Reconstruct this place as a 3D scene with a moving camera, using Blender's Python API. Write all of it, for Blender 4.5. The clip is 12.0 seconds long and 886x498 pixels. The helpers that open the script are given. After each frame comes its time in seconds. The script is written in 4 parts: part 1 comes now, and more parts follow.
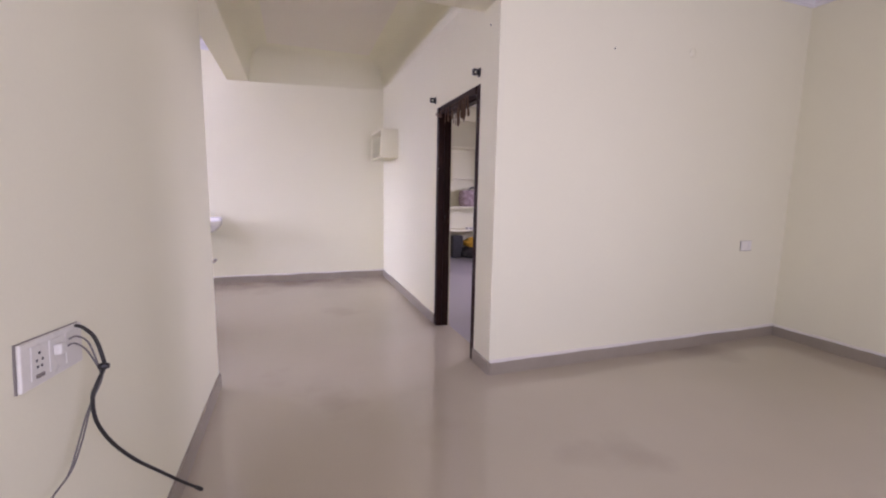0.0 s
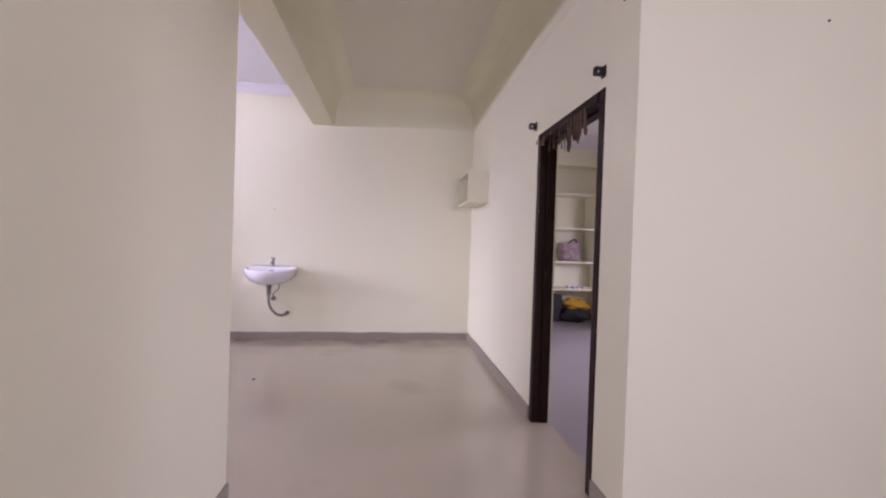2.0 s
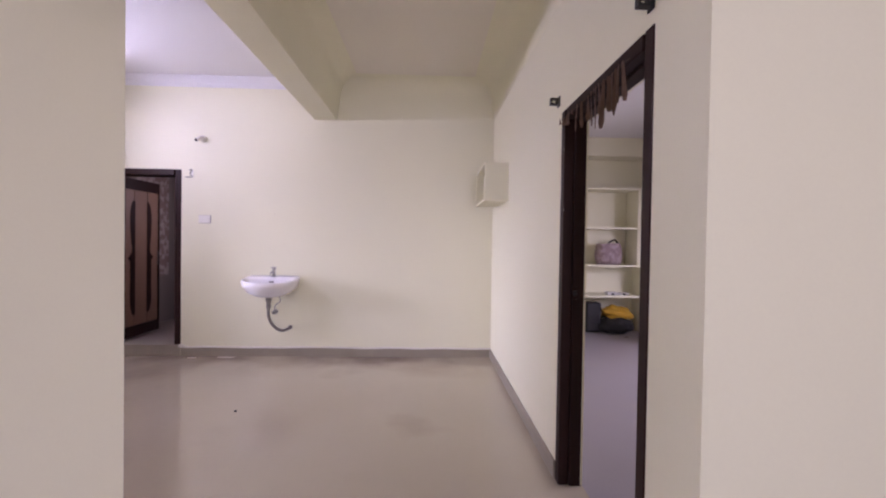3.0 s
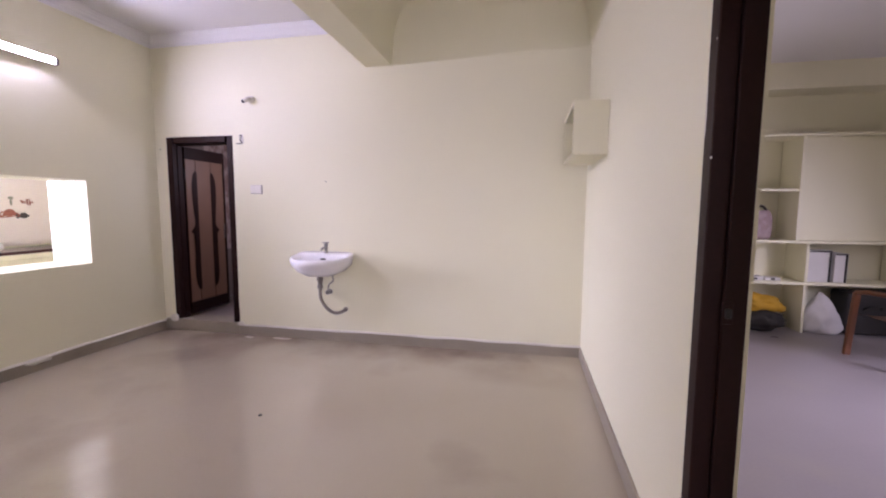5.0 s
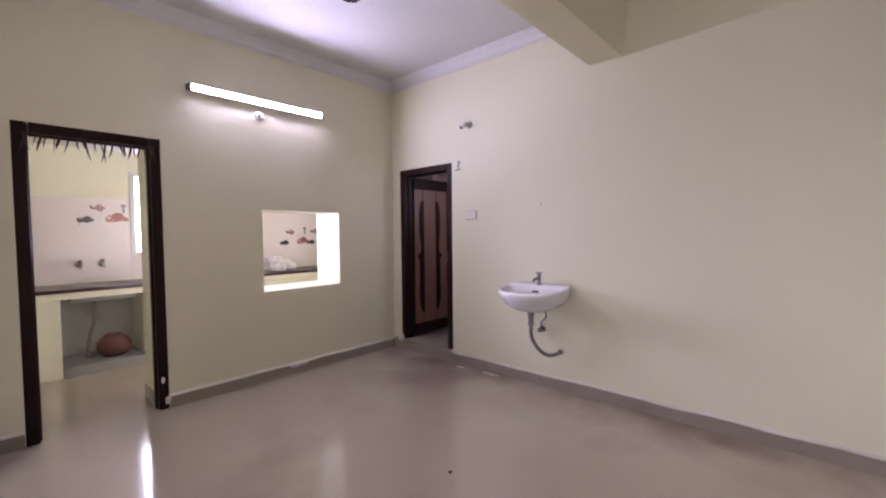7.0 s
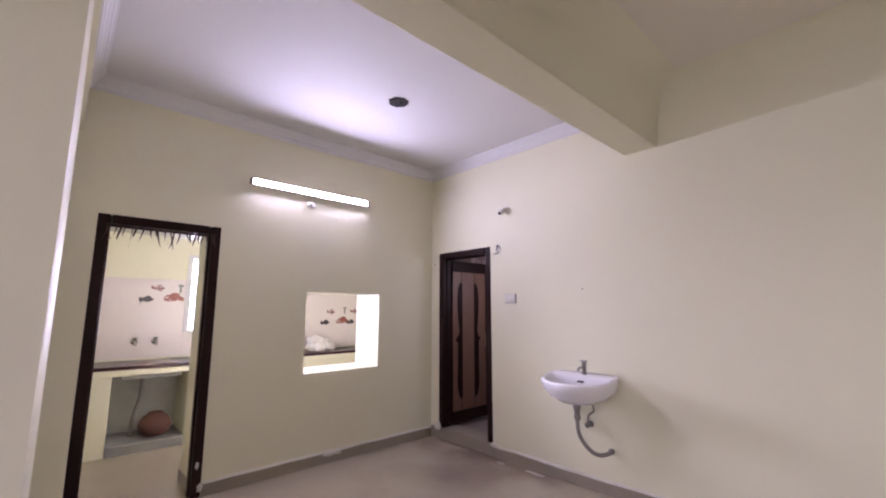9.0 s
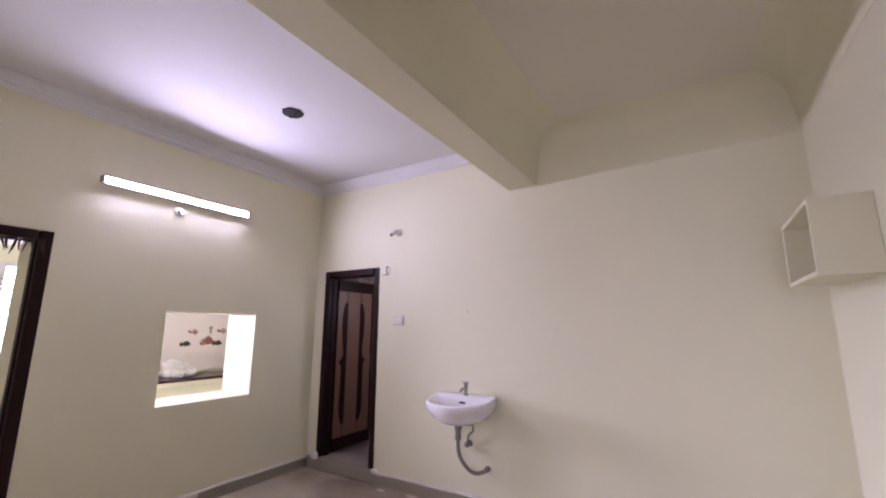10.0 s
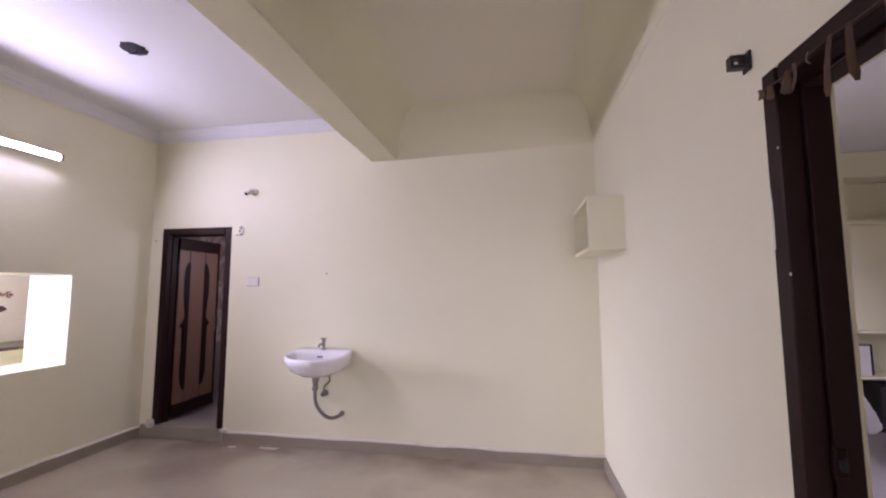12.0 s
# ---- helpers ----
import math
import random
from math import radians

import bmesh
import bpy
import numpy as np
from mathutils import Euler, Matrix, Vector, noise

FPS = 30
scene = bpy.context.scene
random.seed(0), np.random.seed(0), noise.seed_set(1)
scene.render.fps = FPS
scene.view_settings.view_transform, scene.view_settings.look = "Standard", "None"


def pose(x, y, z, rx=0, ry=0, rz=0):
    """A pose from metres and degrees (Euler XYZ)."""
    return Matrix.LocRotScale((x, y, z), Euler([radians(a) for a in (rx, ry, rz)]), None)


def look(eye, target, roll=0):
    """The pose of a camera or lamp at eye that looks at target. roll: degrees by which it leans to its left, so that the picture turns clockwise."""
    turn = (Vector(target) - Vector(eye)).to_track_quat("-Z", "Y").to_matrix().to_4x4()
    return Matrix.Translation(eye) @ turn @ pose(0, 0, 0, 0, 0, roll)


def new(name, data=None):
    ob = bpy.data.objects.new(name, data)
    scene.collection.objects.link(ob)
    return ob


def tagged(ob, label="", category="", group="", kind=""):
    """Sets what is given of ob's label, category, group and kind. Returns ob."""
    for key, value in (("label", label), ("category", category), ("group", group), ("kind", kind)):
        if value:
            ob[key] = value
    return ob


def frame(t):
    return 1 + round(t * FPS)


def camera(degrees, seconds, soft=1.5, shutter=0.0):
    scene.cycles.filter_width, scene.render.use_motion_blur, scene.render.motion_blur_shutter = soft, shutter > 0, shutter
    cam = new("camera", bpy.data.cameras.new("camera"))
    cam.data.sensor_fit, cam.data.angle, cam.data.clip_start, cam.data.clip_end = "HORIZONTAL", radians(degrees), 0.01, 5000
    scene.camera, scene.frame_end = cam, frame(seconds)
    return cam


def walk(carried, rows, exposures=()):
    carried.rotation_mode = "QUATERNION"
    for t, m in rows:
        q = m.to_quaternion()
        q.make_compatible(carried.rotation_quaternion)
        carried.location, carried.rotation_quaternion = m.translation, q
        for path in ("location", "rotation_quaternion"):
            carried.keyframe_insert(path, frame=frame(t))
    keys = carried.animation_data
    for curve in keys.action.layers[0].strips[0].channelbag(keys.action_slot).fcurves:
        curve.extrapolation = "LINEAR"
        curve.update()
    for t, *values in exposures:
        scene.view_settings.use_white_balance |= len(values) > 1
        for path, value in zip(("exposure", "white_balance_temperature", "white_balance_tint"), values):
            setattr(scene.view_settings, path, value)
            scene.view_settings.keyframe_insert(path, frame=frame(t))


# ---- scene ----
cam = camera(93.8, 12.0, soft=2.1)
PATH = [
    (0, (0.004, -0.469, 1.304), (0.673, 1.397, 1.039), 1.0),
    (0.5, (0.054, -0.315, 1.291), (0.564, 1.61, 1.103), 1.9),
    (1, (0.145, -0.098, 1.281), (0.537, 1.859, 1.149), 2.2),
    (1.5, (0.193, 0.191, 1.285), (0.502, 2.166, 1.212), 1.9),
    (2, (0.253, 0.409, 1.274), (0.498, 2.394, 1.252), 1.9),
    (2.5, (0.418, 0.72, 1.346), (0.569, 2.715, 1.336), 1.3),
    (4.5, (0.726, 1.729, 1.352), (0.512, 3.71, 1.179), 0.7),
    (5, (0.767, 1.938, 1.385), (0.38, 3.891, 1.192), 0.3),
    (5.5, (0.74, 2.119, 1.396), (0.155, 4.025, 1.243), -0.2),
    (6, (0.671, 2.311, 1.416), (-0.154, 4.128, 1.285), -0.7),
    (6.5, (0.632, 2.456, 1.391), (-0.473, 4.12, 1.284), -0.9),
    (7, (0.633, 2.534, 1.406), (-0.714, 4.011, 1.325), -0.6),
    (7.2, (0.654, 2.56, 1.415), (-0.773, 3.96, 1.35), -0.5),
    (8.8, (0.64, 2.508, 1.46), (-0.868, 3.796, 1.718), 0.1),
    (9, (0.633, 2.506, 1.461), (-0.823, 3.845, 1.753), 0.1),
    (9.5, (0.619, 2.494, 1.475), (-0.653, 3.998, 1.821), 0.1),
    (10, (0.592, 2.461, 1.516), (-0.431, 4.139, 1.886), 0.3),
    (10.5, (0.572, 2.414, 1.527), (-0.16, 4.233, 1.921), 0.5),
    (11, (0.577, 2.339, 1.534), (0.057, 4.23, 1.928), 0.5),
    (11.5, (0.589, 2.183, 1.508), (0.18, 4.113, 1.834), 0.2),
    (12, (0.604, 2.093, 1.503), (0.253, 4.052, 1.694), -0.1),
]
EXPOSURES = [
    (0.0, 1.36, 5650, 40),
    (2.7, 1.16, 5750, 41),
    (4.3, 1.32, 5850, 38),
    (5.5, 1.14, 5850, 38),
    (7.0, 0.79, 5850, 38),
    (9.0, 0.94, 5850, 38),
    (10.5, 0.87, 5850, 38),
    (12.0, 1.07, 5850, 38),
]
walk(cam, [(t, look(eye, target, roll)) for t, eye, target, roll in PATH], EXPOSURES)

# ---- light: sky, daylight in seen and added window openings, one fluorescent tube ----
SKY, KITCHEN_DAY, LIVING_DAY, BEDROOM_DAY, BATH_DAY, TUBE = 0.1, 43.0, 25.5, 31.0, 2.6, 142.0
world = bpy.data.worlds.new("sky")
world.use_nodes = True
scene.world = world
wn = world.node_tree.nodes
sky = wn.new("ShaderNodeTexSky")
sky.sky_type = "NISHITA"
sky.sun_disc = False
sky.sun_elevation, sky.sun_rotation = radians(50), radians(150)
world.node_tree.links.new(sky.outputs[0], wn["Background"].inputs[0])
wn["Background"].inputs[1].default_value = SKY


def daylight(name, eye, target, w, h, watts, colour, spread=180):
    """Daylight that enters through a window's opening."""
    d = bpy.data.lights.new(name, "AREA")
    d.shape, d.size, d.size_y, d.energy, d.color = "RECTANGLE", w, h, watts, colour
    d.spread = radians(spread)
    ob = new(name, d)
    ob.matrix_world = look(eye, target)
    return ob


daylight("kitchen_daylight", (-5.62, 4.37, 1.66), (-3.5, 4.6, 1.36), 1.2, 0.9, KITCHEN_DAY, (0.9, 0.93, 1.0), 100)
# Window out of view behind the camera, added to light the front room
daylight("living_daylight_added", (1.3, -2.5, 1.65), (1.3, 2, 1.45), 1.1, 1.1, LIVING_DAY, (0.97, 0.965, 0.965), 150)
# Bedroom window is not in view; added for the light on its floor
daylight("bedroom_daylight_added", (5.15, 4.3, 1.6), (3.0, 4.9, 0.25), 1.4, 1.1, BEDROOM_DAY, (0.97, 0.93, 0.95), 135)

# Lamp at an unseen opening, added to brighten the bathroom door
daylight("bath_daylight_added", (-1.95, 6.7, 1.9), (-3.0, 6.5, 1.2), 0.6, 0.5, BATH_DAY, (1.0, 0.97, 0.95))

# ---- materials ----


def material(name, colour, rough=0.6, metal=0.0, vary=0.06, scale=3.0, fine=60.0, bump=0.0, stain=None, coat=0.0, gloss=0.5):
    """Principled material whose colour varies at two scales; bump is the depth of the fine relief in metres."""
    m = bpy.data.materials.new(name)
    m.use_nodes = True
    n, l = m.node_tree.nodes, m.node_tree.links
    b = n["Principled BSDF"]
    b.inputs["Roughness"].default_value, b.inputs["Metallic"].default_value = rough, metal
    b.inputs["Coat Weight"].default_value = coat
    b.inputs["Specular IOR Level"].default_value = gloss
    co = n.new("ShaderNodeTexCoord")
    big, small = n.new("ShaderNodeTexNoise"), n.new("ShaderNodeTexNoise")
    big.inputs["Scale"].default_value, small.inputs["Scale"].default_value = scale, fine
    big.inputs["Detail"].default_value, small.inputs["Detail"].default_value = 5, 4
    for t in (big, small):
        l.new(co.outputs["Object"], t.inputs["Vector"])
    mix = n.new("ShaderNodeMixRGB")
    dark = [c * (1 - vary * 2.2) for c in colour]
    light = [min(1, c * (1 + vary)) for c in colour]
    mix.inputs[1].default_value, mix.inputs[2].default_value = (*dark, 1), (*light, 1)
    add = n.new("ShaderNodeMath")
    add.operation = "MULTIPLY_ADD"
    add.inputs[1].default_value = 0.35
    l.new(small.outputs[0], add.inputs[0])
    scaled = n.new("ShaderNodeMath")
    scaled.operation = "MULTIPLY"
    scaled.inputs[1].default_value = 0.65
    l.new(big.outputs[0], scaled.inputs[0])
    l.new(scaled.outputs[0], add.inputs[2])
    l.new(add.outputs[0], mix.inputs[0])
    out = mix.outputs[0]
    if stain:
        blot = n.new("ShaderNodeTexNoise")
        blot.inputs["Scale"].default_value, blot.inputs["Detail"].default_value = stain[1], 6
        l.new(co.outputs["Object"], blot.inputs["Vector"])
        ramp = n.new("ShaderNodeValToRGB")
        ramp.color_ramp.elements[0].position, ramp.color_ramp.elements[1].position = stain[2], stain[3]
        l.new(blot.outputs[0], ramp.inputs[0])
        over = n.new("ShaderNodeMixRGB")
        l.new(ramp.outputs[0], over.inputs[0])
        l.new(out, over.inputs[1])
        over.inputs[2].default_value = (*stain[0], 1)
        out = over.outputs[0]
    l.new(out, b.inputs["Base Color"])
    if rough > 0.1:
        rr = n.new("ShaderNodeMapRange")
        rr.inputs[3].default_value, rr.inputs[4].default_value = rough * 0.8, min(1, rough * 1.2)
        l.new(big.outputs[0], rr.inputs[0])
        l.new(rr.outputs[0], b.inputs["Roughness"])
    if bump:
        bp = n.new("ShaderNodeBump")
        bp.inputs["Distance"].default_value, bp.inputs["Strength"].default_value = bump, 0.6
        l.new(add.outputs[0], bp.inputs["Height"])
        l.new(bp.outputs[0], b.inputs["Normal"])
    return m


def glowing(name, colour, strength):
    m = bpy.data.materials.new(name)
    m.use_nodes = True
    b = m.node_tree.nodes["Principled BSDF"]
    b.inputs["Base Color"].default_value = (0.8, 0.8, 0.8, 1)
    b.inputs["Emission Color"].default_value = (*colour, 1)
    b.inputs["Emission Strength"].default_value = strength
    return m


CREAM = material("cream_wall_paint", (0.79, 0.76, 0.568), 0.55, vary=0.035, scale=0.9, fine=90, bump=0.0012)
WHITE_PAINT = material("white_ceiling_paint", (0.75, 0.735, 0.735), 0.7, vary=0.03, scale=0.8, fine=70, bump=0.001)
FLOOR = material("polished_beige_floor", (0.464, 0.399, 0.3), 0.12, vary=0.07, scale=0.9, fine=130, gloss=0.95, stain=((0.27, 0.215, 0.17), 0.7, 0.56, 0.8))


def dull_band(mat):
    """Water-stained, dulled patches on the floor along the back wall and at the kitchen door."""
    n, l = mat.node_tree.nodes, mat.node_tree.links
    b = n["Principled BSDF"]
    co, sep = n.new("ShaderNodeTexCoord"), n.new("ShaderNodeSeparateXYZ")
    l.new(co.outputs["Object"], sep.inputs[0])
    band = n.new("ShaderNodeMapRange")
    band.inputs[1].default_value, band.inputs[2].default_value = 5.1, 5.75
    l.new(sep.outputs[1], band.inputs[0])
    blot = n.new("ShaderNodeTexNoise")
    blot.inputs["Scale"].default_value, blot.inputs["Detail"].default_value = 1.1, 7
    l.new(co.outputs["Object"], blot.inputs["Vector"])
    ramp = n.new("ShaderNodeMapRange")
    ramp.inputs[1].default_value, ramp.inputs[2].default_value = 0.44, 0.66
    l.new(blot.outputs[0], ramp.inputs[0])
    mask = n.new("ShaderNodeMath")
    mask.operation = "MULTIPLY"
    l.new(band.outputs[0], mask.inputs[0])
    l.new(ramp.outputs[0], mask.inputs[1])
    mix = n.new("ShaderNodeMixRGB")
    old = b.inputs["Base Color"].links[0].from_socket
    l.new(mask.outputs[0], mix.inputs[0])
    l.new(old, mix.inputs[1])
    mix.inputs[2].default_value = (0.24, 0.175, 0.13, 1)
    l.new(mix.outputs[0], b.inputs["Base Color"])
    rough = n.new("ShaderNodeMath")
    rough.operation = "MULTIPLY_ADD"
    rough.inputs[1].default_value = 0.1
    l.new(mask.outputs[0], rough.inputs[0])
    l.new(b.inputs["Roughness"].links[0].from_socket, rough.inputs[2])
    l.new(rough.outputs[0], b.inputs["Roughness"])


dull_band(FLOOR)
BEDFLOOR = material("worn_grey_floor", (0.3, 0.272, 0.285), 0.3, vary=0.12, scale=1.2, fine=60, stain=((0.3, 0.27, 0.25), 1.1, 0.55, 0.75))
SKIRT = material("grey_skirting_stone", (0.325, 0.28, 0.215), 0.45, vary=0.12, scale=5, fine=120, bump=0.0006)
DUST = material("pale_floor_dust", (0.5, 0.42, 0.34), 0.8, vary=0.1, scale=20, fine=120)
LIP = material("chalky_plaster_edge", (0.72, 0.68, 0.6), 0.8, vary=0.1, scale=12, fine=140, bump=0.001)
CREAM_CEIL = material("cream_ceiling_paint", (0.79, 0.74, 0.63), 0.65, vary=0.04, scale=0.8, fine=70, bump=0.001)
DARKWOOD = material("dark_stained_wood", (0.027, 0.0105, 0.009), 0.45, gloss=0.14, vary=0.25, scale=4, fine=70, bump=0.0006)
TANWOOD = material("tan_wood_panel", (0.215, 0.115, 0.072), 0.42, vary=0.12, scale=5, fine=80, bump=0.0004)
CERAMIC = material("white_ceramic", (0.8, 0.78, 0.8), 0.09, vary=0.01, coat=0.3)
STEEL = material("dull_steel", (0.3, 0.285, 0.27), 0.32, metal=1.0, vary=0.1, scale=20)
BRIGHTSTEEL = material("bright_steel", (0.55, 0.53, 0.5), 0.25, metal=1.0, vary=0.1, scale=20)
GREYPIPE = material("grey_plastic_pipe", (0.24, 0.21, 0.185), 0.45, vary=0.15, scale=15)
PLASTIC = material("white_switch_plastic", (0.78, 0.75, 0.67), 0.35, vary=0.03, scale=8)
DIRTYPLASTIC = material("grubby_white_plastic", (0.72, 0.69, 0.61), 0.5, vary=0.07, scale=18, stain=((0.4, 0.37, 0.33), 22, 0.6, 0.9))
RUBBER = material("black_rubber", (0.018, 0.016, 0.016), 0.5, vary=0.2)
GREYWIRE = material("grey_wire_sheath", (0.16, 0.145, 0.135), 0.5, vary=0.1)
IRON = material("black_iron", (0.02, 0.018, 0.017), 0.4, metal=0.4, vary=0.2, scale=25)
DEADLEAF = material("dried_brown_leaf", (0.23, 0.145, 0.095), 0.7, vary=0.3, scale=9, fine=60, bump=0.001)
DARKLEAF = material("dried_dark_leaf", (0.075, 0.035, 0.027), 0.75, vary=0.3, scale=9, fine=60, bump=0.001)
STRING = material("brown_string", (0.09, 0.06, 0.045), 0.9)
TILE = material("pale_pink_wall_tile", (0.78, 0.7, 0.66), 0.22, vary=0.02, scale=2, fine=40)
GRANITE = material("dark_red_granite", (0.075, 0.03, 0.03), 0.18, vary=0.4, scale=40, fine=160)
GREYGREEN = material("blotchy_greenish_grey", (0.5, 0.49, 0.41), 0.8, vary=0.12, scale=5, fine=70, bump=0.001, stain=((0.33, 0.31, 0.26), 4, 0.5, 0.8))
SLAB = material("grey_cement", (0.3, 0.29, 0.26), 0.75, vary=0.12, scale=6, fine=60, bump=0.001)
CLAY = material("terracotta", (0.135, 0.055, 0.036), 0.7, vary=0.18, scale=7, fine=50, bump=0.001)
CLOTHWHITE = material("white_cloth", (0.75, 0.72, 0.68), 0.9, vary=0.08, scale=12, fine=90, bump=0.002)
SACK = material("white_woven_sack", (0.62, 0.6, 0.6), 0.7, vary=0.1, scale=10, fine=150, bump=0.002)
YELLOW = material("mustard_cloth", (0.55, 0.31, 0.02), 0.85, vary=0.15, scale=10, fine=90, bump=0.002)
BLACKBAG = material("black_bag_fabric", (0.02, 0.018, 0.02), 0.6, vary=0.3, scale=9, fine=90, bump=0.002)
PRINT = material("mauve_printed_fabric", (0.32, 0.23, 0.24), 0.8, vary=0.2, scale=9, fine=60, stain=((0.45, 0.36, 0.37), 12, 0.48, 0.7))
CARTON = material("white_cardboard", (0.66, 0.64, 0.62), 0.7, vary=0.05, scale=6)
CHAIRPLASTIC = material("orange_brown_plastic", (0.17, 0.062, 0.028), 0.38, vary=0.1, scale=6)
DARKHOLE = material("dark_hole_shade", (0.02, 0.018, 0.018), 0.8, vary=0.3, scale=20)
BATHTILE = material("brownish_bath_tile", (0.25, 0.2, 0.175), 0.3, vary=0.1, scale=3)
BATHDECOR = material("patterned_bath_tile", (0.33, 0.22, 0.19), 0.3, vary=0.2, scale=8, stain=((0.5, 0.4, 0.36), 14, 0.48, 0.58))
M_FISH = material("grey_fish_glaze", (0.1, 0.085, 0.085), 0.25, vary=0.25, scale=60)
M_LOBSTER = material("red_brown_lobster_glaze", (0.42, 0.15, 0.11), 0.25, vary=0.3, scale=50)
M_PRAWN = material("brown_prawn_glaze", (0.36, 0.16, 0.13), 0.25, vary=0.3, scale=50)
M_VASE = material("grey_green_glaze", (0.32, 0.32, 0.27), 0.25, vary=0.2, scale=50)
BARPAINT = material("grey_painted_iron", (0.3, 0.29, 0.28), 0.5, vary=0.12, scale=20)
OUTSIDE = glowing("bright_outside", (0.95, 0.97, 1.0), 6.0)
TUBEGLOW = glowing("fluorescent_glow", (0.83, 0.82, 0.945), TUBE)

# ---- builders ----


def add_box(bm, x0, x1, y0, y1, z0, z1, bevel=0.0):
    r = bmesh.ops.create_cube(bm, size=1)
    bmesh.ops.transform(bm, verts=r["verts"], matrix=Matrix.LocRotScale(((x0 + x1) / 2, (y0 + y1) / 2, (z0 + z1) / 2), None, (abs(x1 - x0), abs(y1 - y0), abs(z1 - z0))))
    if bevel:
        es = list({e for v in r["verts"] for e in v.link_edges})
        bmesh.ops.bevel(bm, geom=es, offset=bevel, segments=2, affect="EDGES", profile=0.5)
    return bm


def box(*a, bevel=0.0):
    return add_box(bmesh.new(), *a, bevel=bevel)


def finish(name, bm, mat, smooth=False):
    me = bpy.data.meshes.new(name)
    bmesh.ops.recalc_face_normals(bm, faces=bm.faces)
    if smooth:
        for f in bm.faces:
            f.smooth = True
    bm.to_mesh(me)
    bm.free()
    me.materials.append(mat)
    return new(name, me)


def part(name, bm, mat, parent, label="", smooth=False):
    ob = finish(name, bm, mat, smooth)
    ob.parent = parent
    return tagged(ob, label)


def thing(name, label, category, group="", at=(0, 0, 0)):
    ob = new(name)
    ob.location = at
    ob.empty_display_size = 0.1
    return tagged(ob, label, category, group)


def structure(name, bm, mat, label="", category=""):
    return tagged(finish(name, bm, mat), label, category, kind="structure")


def tube_along(points, radius, sides=10, closed_ends=True):
    """A round tube along points, smoothed by Catmull-Rom."""
    pts = [Vector(p) for p in points]
    fine = []
    for i in range(len(pts) - 1):
        a, b, c, d = pts[max(i - 1, 0)], pts[i], pts[i + 1], pts[min(i + 2, len(pts) - 1)]
        for k in range(6):
            u = k / 6
            fine.append(0.5 * (2 * b + (c - a) * u + (2 * a - 5 * b + 4 * c - d) * u * u + (3 * b - a - 3 * c + d) * u ** 3))
    fine.append(pts[-1])
    bm = bmesh.new()
    rings, side = [], None
    for i, p in enumerate(fine):
        way = (fine[min(i + 1, len(fine) - 1)] - fine[max(i - 1, 0)]).normalized()
        if side is None:
            side = way.orthogonal().normalized()
        side = (side - way * side.dot(way)).normalized()
        up = way.cross(side)
        rings.append([bm.verts.new(p + radius * (math.cos(2 * math.pi * k / sides) * side + math.sin(2 * math.pi * k / sides) * up)) for k in range(sides)])
    for r, s in zip(rings, rings[1:]):
        for k in range(sides):
            bm.faces.new((r[k], r[(k + 1) % sides], s[(k + 1) % sides], s[k]))
    if closed_ends:
        bm.faces.new(rings[0])
        bm.faces.new(rings[-1])
    return bm


def lathe(profile, centre, axis="z", sides=24):
    """A turned shape: profile of (radius, height) round an axis through centre."""
    bm = bmesh.new()
    rings = []
    for r, h in profile:
        ring = []
        for k in range(sides):
            a = 2 * math.pi * k / sides
            p = (r * math.cos(a), r * math.sin(a), h)
            if axis == "x":
                p = (h, p[0], p[1])
            if axis == "y":
                p = (p[0], h, p[1])
            ring.append(bm.verts.new(Vector(centre) + Vector(p)))
        rings.append(ring)
    for a, b in zip(rings, rings[1:]):
        for k in range(sides):
            bm.faces.new((a[k], a[(k + 1) % sides], b[(k + 1) % sides], b[k]))
    bm.faces.new(rings[0])
    bm.faces.new(rings[-1])
    return bm


def wall(name, axis, f0, f1, u0, u1, z0, z1, openings=(), mat=None, label=""):
    """A wall between faces f0 and f1 across axis, along the other axis from u0 to u1, with openings (ua, ub, za, zb) through it."""
    us = sorted({u0, u1, *[o[0] for o in openings], *[o[1] for o in openings]})
    zs = sorted({z0, z1, *[o[2] for o in openings], *[o[3] for o in openings]})
    us, zs = [u for u in us if u0 <= u <= u1], [z for z in zs if z0 <= z <= z1]

    def solid(i, k):
        if not (0 <= i < len(us) - 1 and 0 <= k < len(zs) - 1):
            return False
        u, z = (us[i] + us[i + 1]) / 2, (zs[k] + zs[k + 1]) / 2
        return not any(a < u < b and c < z < d for a, b, c, d in openings)

    bm = bmesh.new()
    made = {}

    def v(f, i, k):
        if (f, i, k) not in made:
            p = (f, us[i], zs[k]) if axis == "x" else (us[i], f, zs[k])
            made[f, i, k] = bm.verts.new(p)
        return made[f, i, k]

    for i in range(len(us) - 1):
        for k in range(len(zs) - 1):
            if not solid(i, k):
                continue
            for f in (f0, f1):
                bm.faces.new([v(f, i, k), v(f, i + 1, k), v(f, i + 1, k + 1), v(f, i, k + 1)])
            for di, dk, a, b in ((-1, 0, (0, 0), (0, 1)), (1, 0, (1, 0), (1, 1)), (0, -1, (0, 0), (1, 0)), (0, 1, (0, 1), (1, 1))):
                if not solid(i + di, k + dk):
                    bm.faces.new([v(f0, i + a[0], k + a[1]), v(f0, i + b[0], k + b[1]), v(f1, i + b[0], k + b[1]), v(f1, i + a[0], k + a[1])])
    return structure(name, bm, mat or CREAM, label, "wall")


